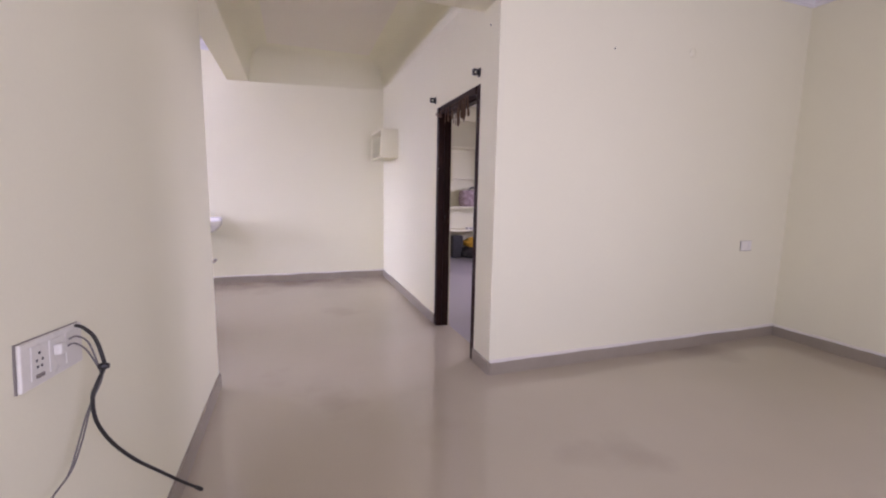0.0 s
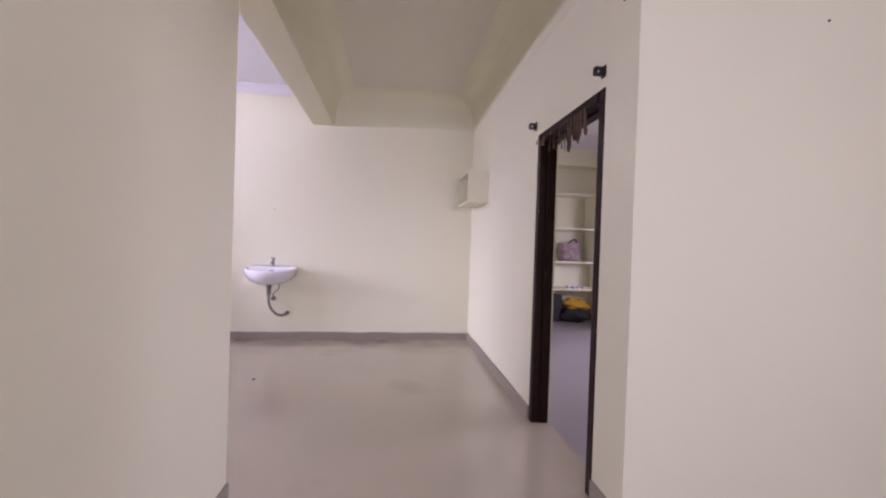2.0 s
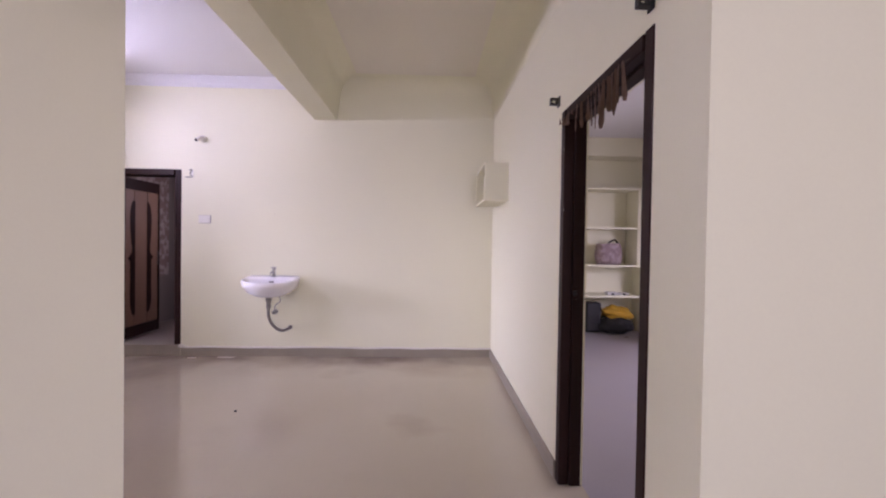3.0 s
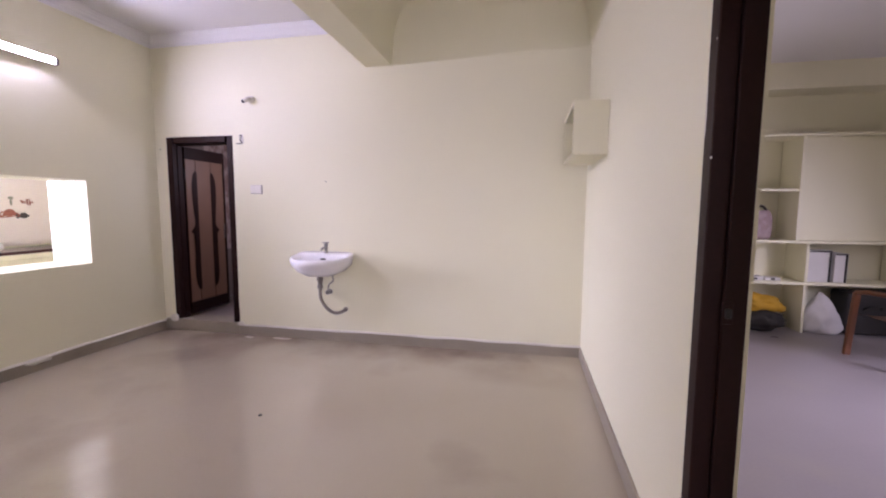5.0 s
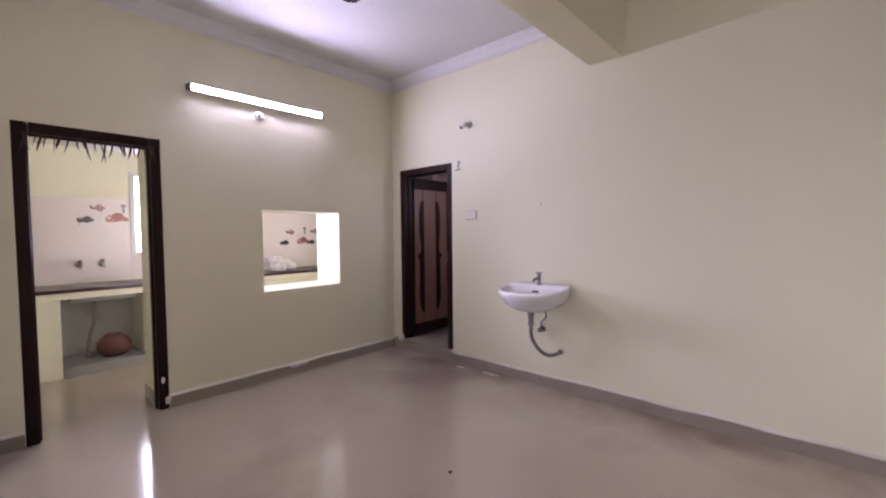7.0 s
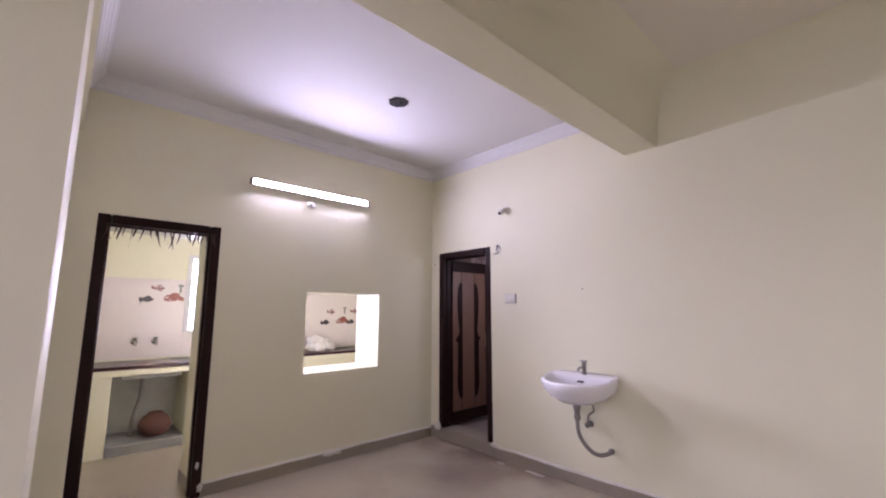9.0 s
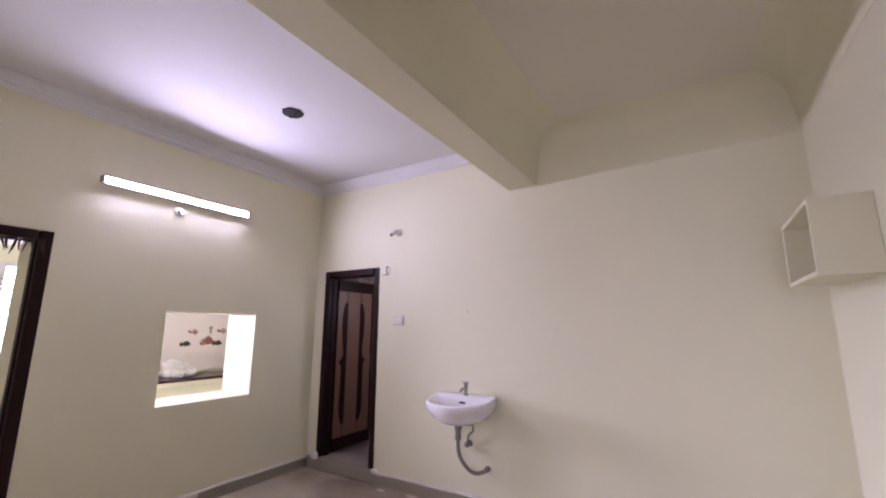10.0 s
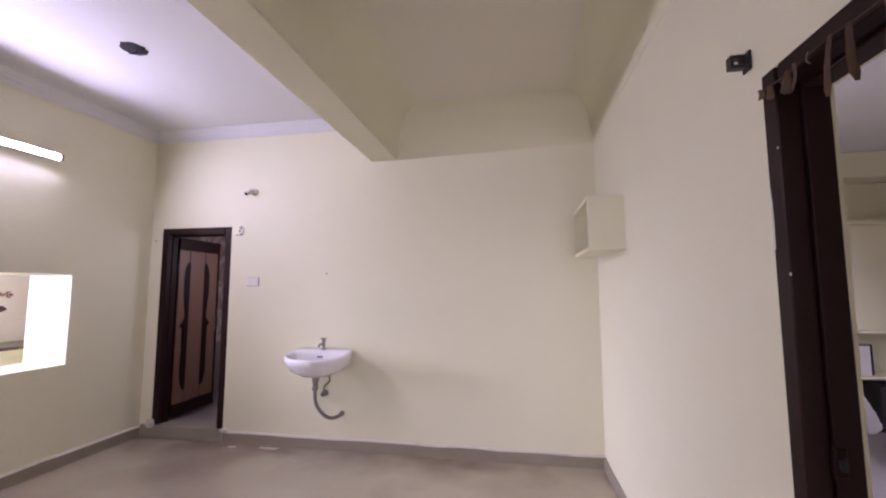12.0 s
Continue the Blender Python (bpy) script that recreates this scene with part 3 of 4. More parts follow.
def wash_basin():
    root = thing("wash_basin", "white ceramic wall-hung wash basin with a steel tap and waste pipe", "wash basin", at=(-1.215, B, 0.92))

    def ring(bm, ax, front, back, yc, z, n=40):
        out = []
        for k in range(n):
            a = 2 * math.pi * k / n
            c, s = math.cos(a), math.sin(a)
            if s < 0:
                p = (ax * math.copysign(abs(c) ** 0.9, c), yc + front * s)
            else:
                p = (ax * math.copysign(abs(c) ** 0.4, c), yc + back * s ** 0.5)
            out.append(bm.verts.new((p[0], p[1], z(p[0], p[1]) if callable(z) else z)))
        return out

    def dip(h):
        return lambda x, y: h + 0.045 * max(0, min(1, (y + 0.46) / 0.42)) ** 1.6 - 0.03

    bm = bmesh.new()
    rows = [ring(bm, 0.06, 0.06, 0.05, -0.2, -0.206), ring(bm, 0.145, 0.135, 0.1, -0.2, -0.194), ring(bm, 0.232, 0.21, 0.15, -0.192, -0.152),
            ring(bm, 0.284, 0.256, 0.172, -0.18, -0.096), ring(bm, 0.297, 0.277, 0.172, -0.175, dip(-0.045)), ring(bm, 0.302, 0.285, 0.172, -0.174, dip(-0.012)),
            ring(bm, 0.3, 0.282, 0.17, -0.173, dip(0.0)), ring(bm, 0.285, 0.266, 0.162, -0.173, dip(0.006)),
            ring(bm, 0.27, 0.252, 0.05, -0.175, dip(0.0)), ring(bm, 0.255, 0.238, 0.04, -0.176, dip(-0.022)), ring(bm, 0.2, 0.19, 0.03, -0.18, -0.095), ring(bm, 0.1, 0.1, 0.02, -0.19, -0.14), ring(bm, 0.02, 0.02, 0.02, -0.2, -0.146)]
    for a, b in zip(rows, rows[1:]):
        for k in range(len(a)):
            j = (k + 1) % len(a)
            bm.faces.new((a[k], a[j], b[j], b[k]))
    bm.faces.new(rows[0])
    bm.faces.new(rows[-1])
    part("bowl", bm, CERAMIC, root, smooth=True)
    part("overflow_slot", box(-0.028, 0.028, -0.152, -0.128, -0.05, -0.036, bevel=0.004), RUBBER, root, "dark overflow slot")
    tap = part("tap", lathe([(0.024, 0.01), (0.024, 0.016), (0.016, 0.02), (0.015, 0.085), (0.019, 0.089), (0.019, 0.108), (0.012, 0.113)], (0.0, -0.075, 0.0)), STEEL, root, "dull steel pillar tap", True)
    part("spout", tube_along([(0, -0.075, 0.062), (0, -0.12, 0.07), (0, -0.165, 0.062), (0, -0.17, 0.045)], 0.011), STEEL, tap, smooth=True)
    part("tap_lever", box(-0.035, 0.03, -0.083, -0.067, 0.113, 0.123, bevel=0.004), STEEL, tap)
    part("waste_fitting", lathe([(0.03, -0.2), (0.032, -0.245), (0.024, -0.26), (0.022, -0.3), (0.027, -0.303), (0.027, -0.33), (0.018, -0.335)], (-0.01, -0.2, 0.0)), GREYPIPE, root, "dull waste fitting", smooth=True)
    part("waste_pipe", tube_along([(-0.01, -0.2, -0.32), (-0.01, -0.195, -0.42), (0.01, -0.17, -0.5), (0.06, -0.14, -0.57), (0.11, -0.1, -0.6), (0.16, -0.06, -0.59), (0.17, -0.004, -0.58)], 0.016, 12), GREYPIPE, root, "ribbed grey waste pipe", True)
    part("wall_flange", lathe([(0.02, -0.03), (0.023, -0.02), (0.023, -0.001)], (0.17, 0, -0.58), "y"), GREYPIPE, root, smooth=True)
    part("supply_pipe", tube_along([(0.06, -0.14, -0.17), (0.085, -0.12, -0.22), (0.08, -0.1, -0.27), (0.04, -0.08, -0.3), (0.01, -0.06, -0.33), (0.0, -0.05, -0.38)], 0.007, 8), STEEL, root, smooth=True)
    part("valve", lathe([(0.012, -0.075), (0.022, -0.07), (0.022, -0.05), (0.012, -0.045), (0.012, -0.01), (0.026, -0.008), (0.026, -0.001)], (0.0, 0, -0.4), "y", 16), STEEL, root, "dull steel stop valve", True)
    return root


wash_basin()


def box_shelf():
    root = thing("wall_box_shelf", "small open cream box shelf fixed to the wall", "shelf", at=(W, 4.93, 1.755))
    d, ln, h, t = 0.23, 0.69, 0.362, 0.022
    part("side_panel", box(-d, -0.001, 0, t, 0, h, bevel=0.003), CREAM, root)
    part("side_panel", box(-d, -0.001, ln - t, ln, 0, h, bevel=0.003), CREAM, root)
    part("top_board", box(-d, -0.001, t + 0.001, ln - t - 0.001, h - t, h, bevel=0.003), CREAM, root)
    part("bottom_board", box(-d, -0.001, t + 0.001, ln - t - 0.001, 0, t, bevel=0.003), CREAM, root)
    part("back_panel", box(-0.012, -0.002, t + 0.001, ln - t - 0.001, t + 0.001, h - t - 0.001), CREAM, root)
    return root


box_shelf()


def tube_light():
    y0, y1, z = 3.69, 4.915, 2.625
    root = thing("tube_light", "lit white batten tube light with a glowing diffuser", "tube light", at=(L, (y0 + y1) / 2, z))
    h = (y1 - y0) / 2
    tilt = Matrix.Translation((0.012, 0, 0)) @ Matrix.Rotation(radians(5.5), 4, "Y")

    def tilted(bm):
        bm.transform(tilt)
        return bm

    # Lip added to hold the tube's light off the ceiling above it
    part("rim", tilted(box(0.0335, 0.05, -h + 0.013, h - 0.013, 0.0225, 0.026, bevel=0.0008)), PLASTIC, root)
    part("batten", tilted(box(0.001, 0.0335, -h, h, -0.0235, 0.0235, bevel=0.0005)), PLASTIC, root)
    bm = bmesh.new()
    rings = []
    for y in (-h + 0.014, h - 0.014):
        rings.append([bm.verts.new((0.033 + 0.009 * (1 - u * u), y, 0.0215 * u)) for u in [k / 6.5 - 1 for k in range(14)]])
    for k in range(13):
        bm.faces.new((rings[0][k], rings[0][k + 1], rings[1][k + 1], rings[1][k]))
    part("diffuser", tilted(bm), TUBEGLOW, root, "glowing white diffuser", True)
    for s in (-1, 1):
        part("end_cap", tilted(box(0.0, 0.05, s * h - 0.012, s * h + 0.012, -0.028, 0.028, bevel=0.004)), GREYPIPE, root, "grey end cap")
    return root


tube_light()


def lamp_holder(at, out, label, cup=None, mouth=None):
    """An angled bulb holder with no bulb in it."""
    root = thing("lamp_holder", label, "lamp holder", "bulb holders", at=at)
    o = Vector(out)
    axis = "x" if abs(o.x) > 0 else "y"
    s = o.x if axis == "x" else o.y
    part("base", lathe([(0.038, s * 0.001), (0.038, s * 0.012), (0.03, s * 0.022), (0.022, s * 0.026)], (0, 0, 0), axis), PLASTIC, root, smooth=True)
    tip = o * 0.075 + Vector((-0.035 if axis == "y" else 0, 0, -0.03))
    part("socket", tube_along([o * 0.022, o * 0.05 + tip * 0.15, tip], 0.02, 14), cup or DIRTYPLASTIC, root, smooth=True)
    part("socket_mouth", tube_along([tip * 1.001, tip * 1.2], 0.0165, 14), mouth or RUBBER, root, "empty socket", smooth=True)
    return root


lamp_holder((L, 4.275, 2.505), (1, 0, 0), "grey bulb holder with no bulb below the tube light", GREYPIPE, DIRTYPLASTIC)
lamp_holder((-2.055, B, 2.503), (0, -1, 0), "white angled bulb holder with no bulb")


def switch_plate(name, at, axis, s, w, h, label, buttons=2):
    """A small switch plate; s is the side of the wall it stands out to."""
    root = thing(name, label, "switch", at=at)

    def slab(u0, u1, z0, z1, d0, d1, b=0.002):
        return box(min(s * d0, s * d1), max(s * d0, s * d1), u0, u1, z0, z1, bevel=b) if axis == "x" else box(u0, u1, min(s * d0, s * d1), max(s * d0, s * d1), z0, z1, bevel=b)

    # Dark slab reaches furthest right and below, painting the plate's shadow line
    part("edge_shade", slab(-w / 2 - 0.002, w / 2 + 0.006, -h / 2 - 0.005, h / 2 + 0.002, 0.001, 0.006, 0.001), GREYPIPE, root, "dark slab behind the plate that draws its shaded edge")
    part("plate", slab(-w / 2, w / 2, -h / 2, h / 2, 0.0065, 0.012, 0.002), PLASTIC, root)
    part("slot", slab(-w * 0.4, w * 0.4, -h * 0.33, h * 0.33, 0.0122, 0.0135, 0.0005), PLASTIC, root, "grubby gap round the rockers")
    for i in range(buttons):
        c = -w / 2 + w * (i + 0.5) / buttons
        part("rocker", slab(c - w / buttons * 0.28, c + w / buttons * 0.28, -h * 0.3, h * 0.3, 0.0137, 0.018), PLASTIC, root)
    return root


switch_plate("switch_plate", (-2.035, B, 1.58), "y", -1, 0.13, 0.085, "small white switch plate on the cream wall")
switch_plate("switch_plate", (3.83, 2.116, 0.885), "y", -1, 0.13, 0.085, "small white socket plate low on the wall")


def wall_hook():
    root = thing("wall_hook", "small bent wire hook beside the bathroom doorway", "hook", at=(-2.2, B, 2.1))
    part("wire", tube_along([(-0.05, -0.004, -0.04), (0.0, -0.006, -0.04), (0.03, -0.02, -0.035), (0.01, -0.03, -0.005), (0.03, -0.03, 0.02), (0.02, -0.02, 0.045), (-0.005, -0.01, 0.035)], 0.0045, 8), IRON, root, smooth=True)
    part("back_plate", box(0.012, 0.036, -0.006, -0.001, -0.04, 0.045, bevel=0.002), PLASTIC, root)


wall_hook()


def wall_nail(x, y, z, axis, s):
    root = thing("wall_nail", "dark nail head in the cream wall", "nail", "nails", at=(x, y, z))
    part("head", lathe([(0.003, 0.0), (0.003, s * 0.005), (0.006, s * 0.005), (0.005, s * 0.008)], (0, 0, 0), axis, 10), IRON, root)


wall_nail(-1.235, B, 1.653, "y", -1)
wall_nail(-3.2, B, 2.02, "y", -1)
wall_nail(2.23, 2.116, 2.37, "y", -1)


def fan_box():
    root = thing("fan_hook_box", "dark disc drawn for the shaded fan hook opening in the white ceiling", "ceiling box", at=(-2.04, 4.45, CEIL))
    bm = bmesh.new()
    rng = random.Random(2)
    n, rings = 22, []
    for r, z in ((0.085, -0.0015), (0.075, -0.006), (0.06, -0.009), (0.03, -0.011)):
        rings.append([bm.verts.new((r * (1 + rng.uniform(-0.1, 0.1)) * math.cos(2 * math.pi * k / n), r * (1 + rng.uniform(-0.1, 0.1)) * math.sin(2 * math.pi * k / n), z)) for k in range(n)])
    for a, b in zip(rings, rings[1:]):
        for k in range(n):
            bm.faces.new((a[k], a[(k + 1) % n], b[(k + 1) % n], b[k]))
    bm.faces.new(rings[-1])
    # Near-black disc under the ceiling paints the shade inside the opening
    part("rim", bm, DARKHOLE, root)
    part("hook", tube_along([(-0.04, 0, -0.008), (-0.03, 0, -0.03), (0.0, 0, -0.038), (0.03, 0, -0.03), (0.04, 0, -0.008)], 0.006, 8), IRON, root, smooth=True)


fan_box()
speck = finish("debris_chip", lathe([(0.004, 0.0005), (0.013, 0.003), (0.011, 0.009), (0.004, 0.012)], (0, 0, 0), sides=7), RUBBER)
speck.location = (-0.942, 4.303, 0)
tagged(speck, "small dark chip lying on the floor", "debris")


def plaster_dab(at, size, seed, label="spilt dab of white plaster beside the door frame", mat=LIP):
    ob = thing("plaster_dab", label, "plaster", "plaster dabs", at=at)
    bm = bmesh.new()
    bmesh.ops.create_icosphere(bm, subdivisions=3, radius=1)
    for v in bm.verts:
        v.co *= 1 + 0.45 * noise.noise(v.co * 1.9 + Vector((seed, seed * 2.3, 1)))
        v.co = Vector((v.co.x * size[0], v.co.y * size[1], v.co.z * size[2]))
    part("dab", bm, mat, ob, smooth=True)


plaster_dab((L + 0.01, 3.47, 0.07), (0.007, 0.02, 0.03), 1)
plaster_dab((L + 0.005, 3.44, 0.24), (0.003, 0.013, 0.026), 2)
plaster_dab((-3.12, B - 0.02, 0.14), (0.045, 0.03, 0.045), 3)
plaster_dab((-2.28, B - 0.01, 0.115), (0.04, 0.018, 0.022), 4)

plaster_dab((L + 0.012, 4.62, 0.085), (0.008, 0.1, 0.024), 14, "lump of pale plaster smeared over the skirting")
plaster_dab((2.986, 2.115, 2.438), (0.035, 0.003, 0.035), 6, "pale filled patch of plaster on the wall", CREAM)
plaster_dab((0.9, B - 0.012, 0.104), (0.16, 0.012, 0.012), 7, "chalky smear of plaster along the skirting")
plaster_dab((-1.75, B - 0.07, 0.001), (0.1, 0.03, 0.0025), 8, "chalky smear of plaster on the floor", DUST)
plaster_dab((-2.12, B - 0.1, 0.001), (0.05, 0.025, 0.0025), 9, "chalky smear of plaster on the floor", DUST)

plaster_dab((W - 0.004, 3.357, 1.68), (0.0015, 0.004, 0.08), 11, "scraped white streak along the door frame")
plaster_dab((W - 0.004, 3.312, 1.877), (0.0015, 0.003, 0.003), 12, "white paint speck on the door frame")
plaster_dab((W - 0.004, 3.302, 1.539), (0.0015, 0.0025, 0.004), 13, "white paint speck on the door frame")
latch = thing("door_latch_plate", "dark worn latch plate on the door frame", "latch", at=(1.36, 3.304, 1.08))
part("plate", box(-0.012, 0.02, -0.016, -0.001, -0.035, 0.035, bevel=0.004), DARKWOOD, latch)
part("keeper", box(-0.006, 0.012, -0.026, -0.0165, -0.015, 0.015, bevel=0.003), IRON, latch)

# ---- passage: socket and loose cables ----


def socket_board():
    """A loose, slightly tilted board; its blank end has come away. A slab behind draws its dark edge."""
    root = thing("socket_board", "grubby white socket board hanging askew with loose wires", "socket", at=(-0.5, 0.582, 0.972))
    askew = Matrix.Translation((0, -0.085, -0.01)) @ Matrix.Rotation(radians(-6), 4, "X") @ Matrix.Translation((0, 0.085, 0.01))

    def on_board(name, bm, mat, label=""):
        bm.transform(askew)
        return part(name, bm, mat, root, label)

    on_board("plate", box(0.004, 0.012, -0.09, 0.148, -0.058, 0.036, bevel=0.003), DIRTYPLASTIC)
    # Dark slab just wider than the plate paints its shaded edge
    on_board("edge_shade", box(0.0005, 0.0038, -0.0905, 0.1485, -0.0585, 0.0365), GREYPIPE, "dark slab behind the plate that draws its shaded edge")
    for y in (-0.035, 0.03, 0.095):
        on_board("module", box(0.0125, 0.0145, y - 0.027, y + 0.027, -0.043, 0.024, bevel=0.0008), DIRTYPLASTIC)
    for y, z in ((-0.035, 0.008), (-0.045, -0.006), (-0.025, -0.006), (-0.042, -0.019), (-0.028, -0.019)):
        on_board("pin_hole", lathe([(0.003, 0.0142), (0.003, 0.0155)], (0, y, z), "x", 10), RUBBER)
    on_board("rocker", box(0.0148, 0.017, -0.05, -0.022, -0.041, -0.033, bevel=0.002), GREYPIPE, "dark worn switch")
    on_board("terminal", box(0.0148, 0.03, 0.012, 0.04, -0.012, 0.012, bevel=0.004), DIRTYPLASTIC, "broken white module with bare terminals")
    return root


socket_board()
cable = thing("loose_cable", "thick black cable hanging loose from the socket board", "cable", at=(-0.5, 0.64, 0.99))
part("sheath", tube_along([(0.015, 0.058, -0.006), (0.033, 0.048, -0.01), (0.06, 0.029, -0.03), (0.078, 0.011, -0.07), (0.078, 0.014, -0.099), (0.072, -0.013, -0.126), (0.065, -0.021, -0.155), (0.066, -0.016, -0.213), (0.077, 0.022, -0.29), (0.095, 0.093, -0.384), (0.125, 0.152, -0.462), (0.165, 0.198, -0.536), (0.192, 0.255, -0.605)], 0.0042, 10), RUBBER, cable, smooth=True)
part("plug_end", tube_along([(0.192, 0.255, -0.605), (0.2, 0.275, -0.628)], 0.006, 10), RUBBER, cable)
part("plug_tip", tube_along([(0.2, 0.275, -0.628), (0.203, 0.283, -0.637)], 0.003, 8), STEEL, cable, "bright metal tip")
part("cable_tie", lathe([(0.006, -0.01), (0.009, 0), (0.006, 0.01)], (0.078, 0.014, -0.095), "x", 10), RUBBER, cable)
for dy, dz in ((0.0, 0.0), (0.013, 0.012)):
    wire = thing("loose_wire", "thin grey wire hanging from the socket board", "wire", "loose wires", at=(-0.5, 0.565, 0.972))
    part("sheath", tube_along([(0.028, 0.055 + dy, -0.012 + dz), (0.036, 0.072 + dy, -0.012 + dz), (0.045, 0.1 + dy, -0.04 + dz), (0.065, 0.101, -0.091), (0.065, 0.106, -0.115), (0.045, 0.105 + dy * 0.3, -0.16), (0.04, 0.075 + dy * 1.2, -0.19), (0.04, 0.02 + dy * 1.6, -0.24), (0.035, -0.01 + dy * 0.8, -0.275), (0.03, -0.075, -0.29), (0.02, -0.14, -0.36), (0.02, -0.15, -0.6), (0.03, -0.14, -0.967)], 0.002, 8), GREYWIRE, wire, smooth=True)
wall_nail(W, 2.244, 2.443, "x", -1)

# ---- kitchen ----
KW = -5.45
structure("kitchen_tiling", box(KW + 0.001, KW + 0.009, 2.26, 3.68, 0.9, 1.83), TILE, "pale glazed kitchen wall tiling", "wall tile")
structure("kitchen_tiling_north", box(KW + 0.001, KW + 0.009, 5.06, 6.4, 0.9, 1.83), TILE, "pale glazed kitchen wall tiling", "wall tile")
structure("kitchen_tiling_below", box(KW + 0.001, KW + 0.009, 3.681, 5.059, 0.9, 1.17), TILE, "pale glazed kitchen wall tiling", "wall tile")


def kitchen_counter():
    root = thing("kitchen_counter", "built-in cream kitchen counter with an open sink bay", "counter", at=(-4.85, 2.26, 0))
    o = Matrix.Translation((4.85, -2.26, 0))

    def p(name, bm, mat, label=""):
        bm.transform(o)
        return part(name, bm, mat, root, label)

    for y0, y1 in ((2.7, 2.985), (3.665, 3.78), (4.6, 4.7)):
        p("pier", box(-5.44, -4.85, y0, y1, 0.0, 0.78, bevel=0.006), CREAM)
    p("front_panel", box(-4.98, -4.9, 4.701, 6.4, 0.0, 0.78, bevel=0.004), CREAM)
    p("bay_floor", box(-5.44, -4.83, 2.986, 3.664, 0.0, 0.1, bevel=0.006), SLAB, "raised grey cement bay floor")
    p("bay_back", box(-5.44, -5.4, 2.986, 3.664, 0.101, 0.78), GREYGREEN)
    p("apron", box(-5.44, -4.84, 2.262, 6.395, 0.781, 0.845, bevel=0.005), CREAM)
    p("sink_underside", box(-5.35, -4.87, 3.06, 3.6, 0.735, 0.78, bevel=0.014), SLAB, "rough grey underside of the sink")
    return root


kitchen_counter()
top = thing("granite_worktop", "dark red granite kitchen worktop", "worktop", at=(-5.12, 4.3, 0.846))
part("slab", box(-0.32, 0.3, -2.035, 2.095, 0.0, 0.036, bevel=0.006), GRANITE, top)


def kitchen_window():
    root = tagged(new("window_1"), "white barred kitchen window, overbright with daylight", "window", kind="structure")
    y0, y1, z0, z1 = 3.68, 5.06, 1.18, 2.15
    for a, b, c, d in ((y0, y0 + 0.052, z0, z1), (y1 - 0.08, y1, z0, z1), (y0 + 0.053, y1 - 0.081, z1 - 0.04, z1), (y0 + 0.053, y1 - 0.081, z0, z0 + 0.03)):
        part("window_frame", box(KW + 0.001, KW + 0.03, a, b, c, d, bevel=0.004), WHITE_PAINT, root)
    for k in range(9):
        z = 1.28 + k * 0.1
        part("bar", box(KW - 0.08, KW - 0.066, 3.741, 4.999, z - 0.01, z + 0.01), BARPAINT, root)
    for k in range(4):
        y = 3.95 + k * 0.28
        part("mullion", box(KW - 0.064, KW - 0.052, y - 0.01, y + 0.01, 1.201, 2.119), BARPAINT, root)


kitchen_window()
structure("backdrop", box(-9.0, -8.95, -2, 11, -1, 6), OUTSIDE, "bright hazy daylight outside", "backdrop")


def motif(y, z, kind):
    """Glazed tile pictures: a flat, slightly raised outline on the tiling."""
    bm = bmesh.new()

    def blob(cy, cz, ry, rz, tilt=0.0, n=14, power=1.0):
        vs = []
        for k in range(n):
            a = 2 * math.pi * k / n
            c, s = math.cos(a), math.sin(a)
            py, pz = ry * math.copysign(abs(c) ** power, c), rz * math.copysign(abs(s) ** power, s)
            vs.append(bm.verts.new((0.0, cy + py * math.cos(tilt) - pz * math.sin(tilt), cz + py * math.sin(tilt) + pz * math.cos(tilt))))
        f = bm.faces.new(vs)
        bm.normal_update()
        r = bmesh.ops.extrude_face_region(bm, geom=[f])
        bmesh.ops.translate(bm, verts=[v for v in r["geom"] if isinstance(v, bmesh.types.BMVert)], vec=(0.002 + 0.0003 * len(bm.faces) / 20, 0, 0))

    if kind == "fish":
        blob(0, 0, 0.068, 0.033, power=1.5)
        blob(-0.065, -0.004, 0.02, 0.03, 0.3)
        blob(0.005, 0.03, 0.03, 0.01)
        mat = M_FISH
    elif kind == "lobster":
        blob(0.01, 0.01, 0.06, 0.045, 0.2)
        blob(0.075, -0.014, 0.045, 0.026, -0.4)
        blob(-0.02, -0.042, 0.075, 0.007, 0.1)
        blob(-0.085, -0.005, 0.022, 0.009, 0.9)
        blob(-0.06, -0.025, 0.045, 0.012, 0.25)
        blob(-0.05, 0.01, 0.03, 0.012, -0.5)
        mat = M_LOBSTER
    elif kind == "prawn":
        for c, ry, rz in ((-0.036, 0.011, 0.018), (-0.008, 0.012, 0.028), (0.021, 0.012, 0.024), (0.045, 0.009, 0.015)):
            blob(c, 0, ry, rz)
        blob(-0.066, 0.006, 0.014, 0.026, 0.5)
        blob(0.0, 0.033, 0.03, 0.007, 0.15)
        blob(0.01, -0.03, 0.02, 0.007, -0.3)
        mat = M_PRAWN
    else:
        blob(0, 0.03, 0.03, 0.02)
        blob(0, -0.02, 0.014, 0.045)
        mat = M_VASE
    ob = finish("tile_motif", bm, mat)
    ob.location = (KW + 0.0095, y, z)
    names = {"fish": "grey fish", "lobster": "red-brown lobster", "prawn": "brown striped fish", "vase": "grey-green shell"}
    tagged(ob, f"{names[kind]} picture glazed on the kitchen tiles", "tile picture", "tile pictures")


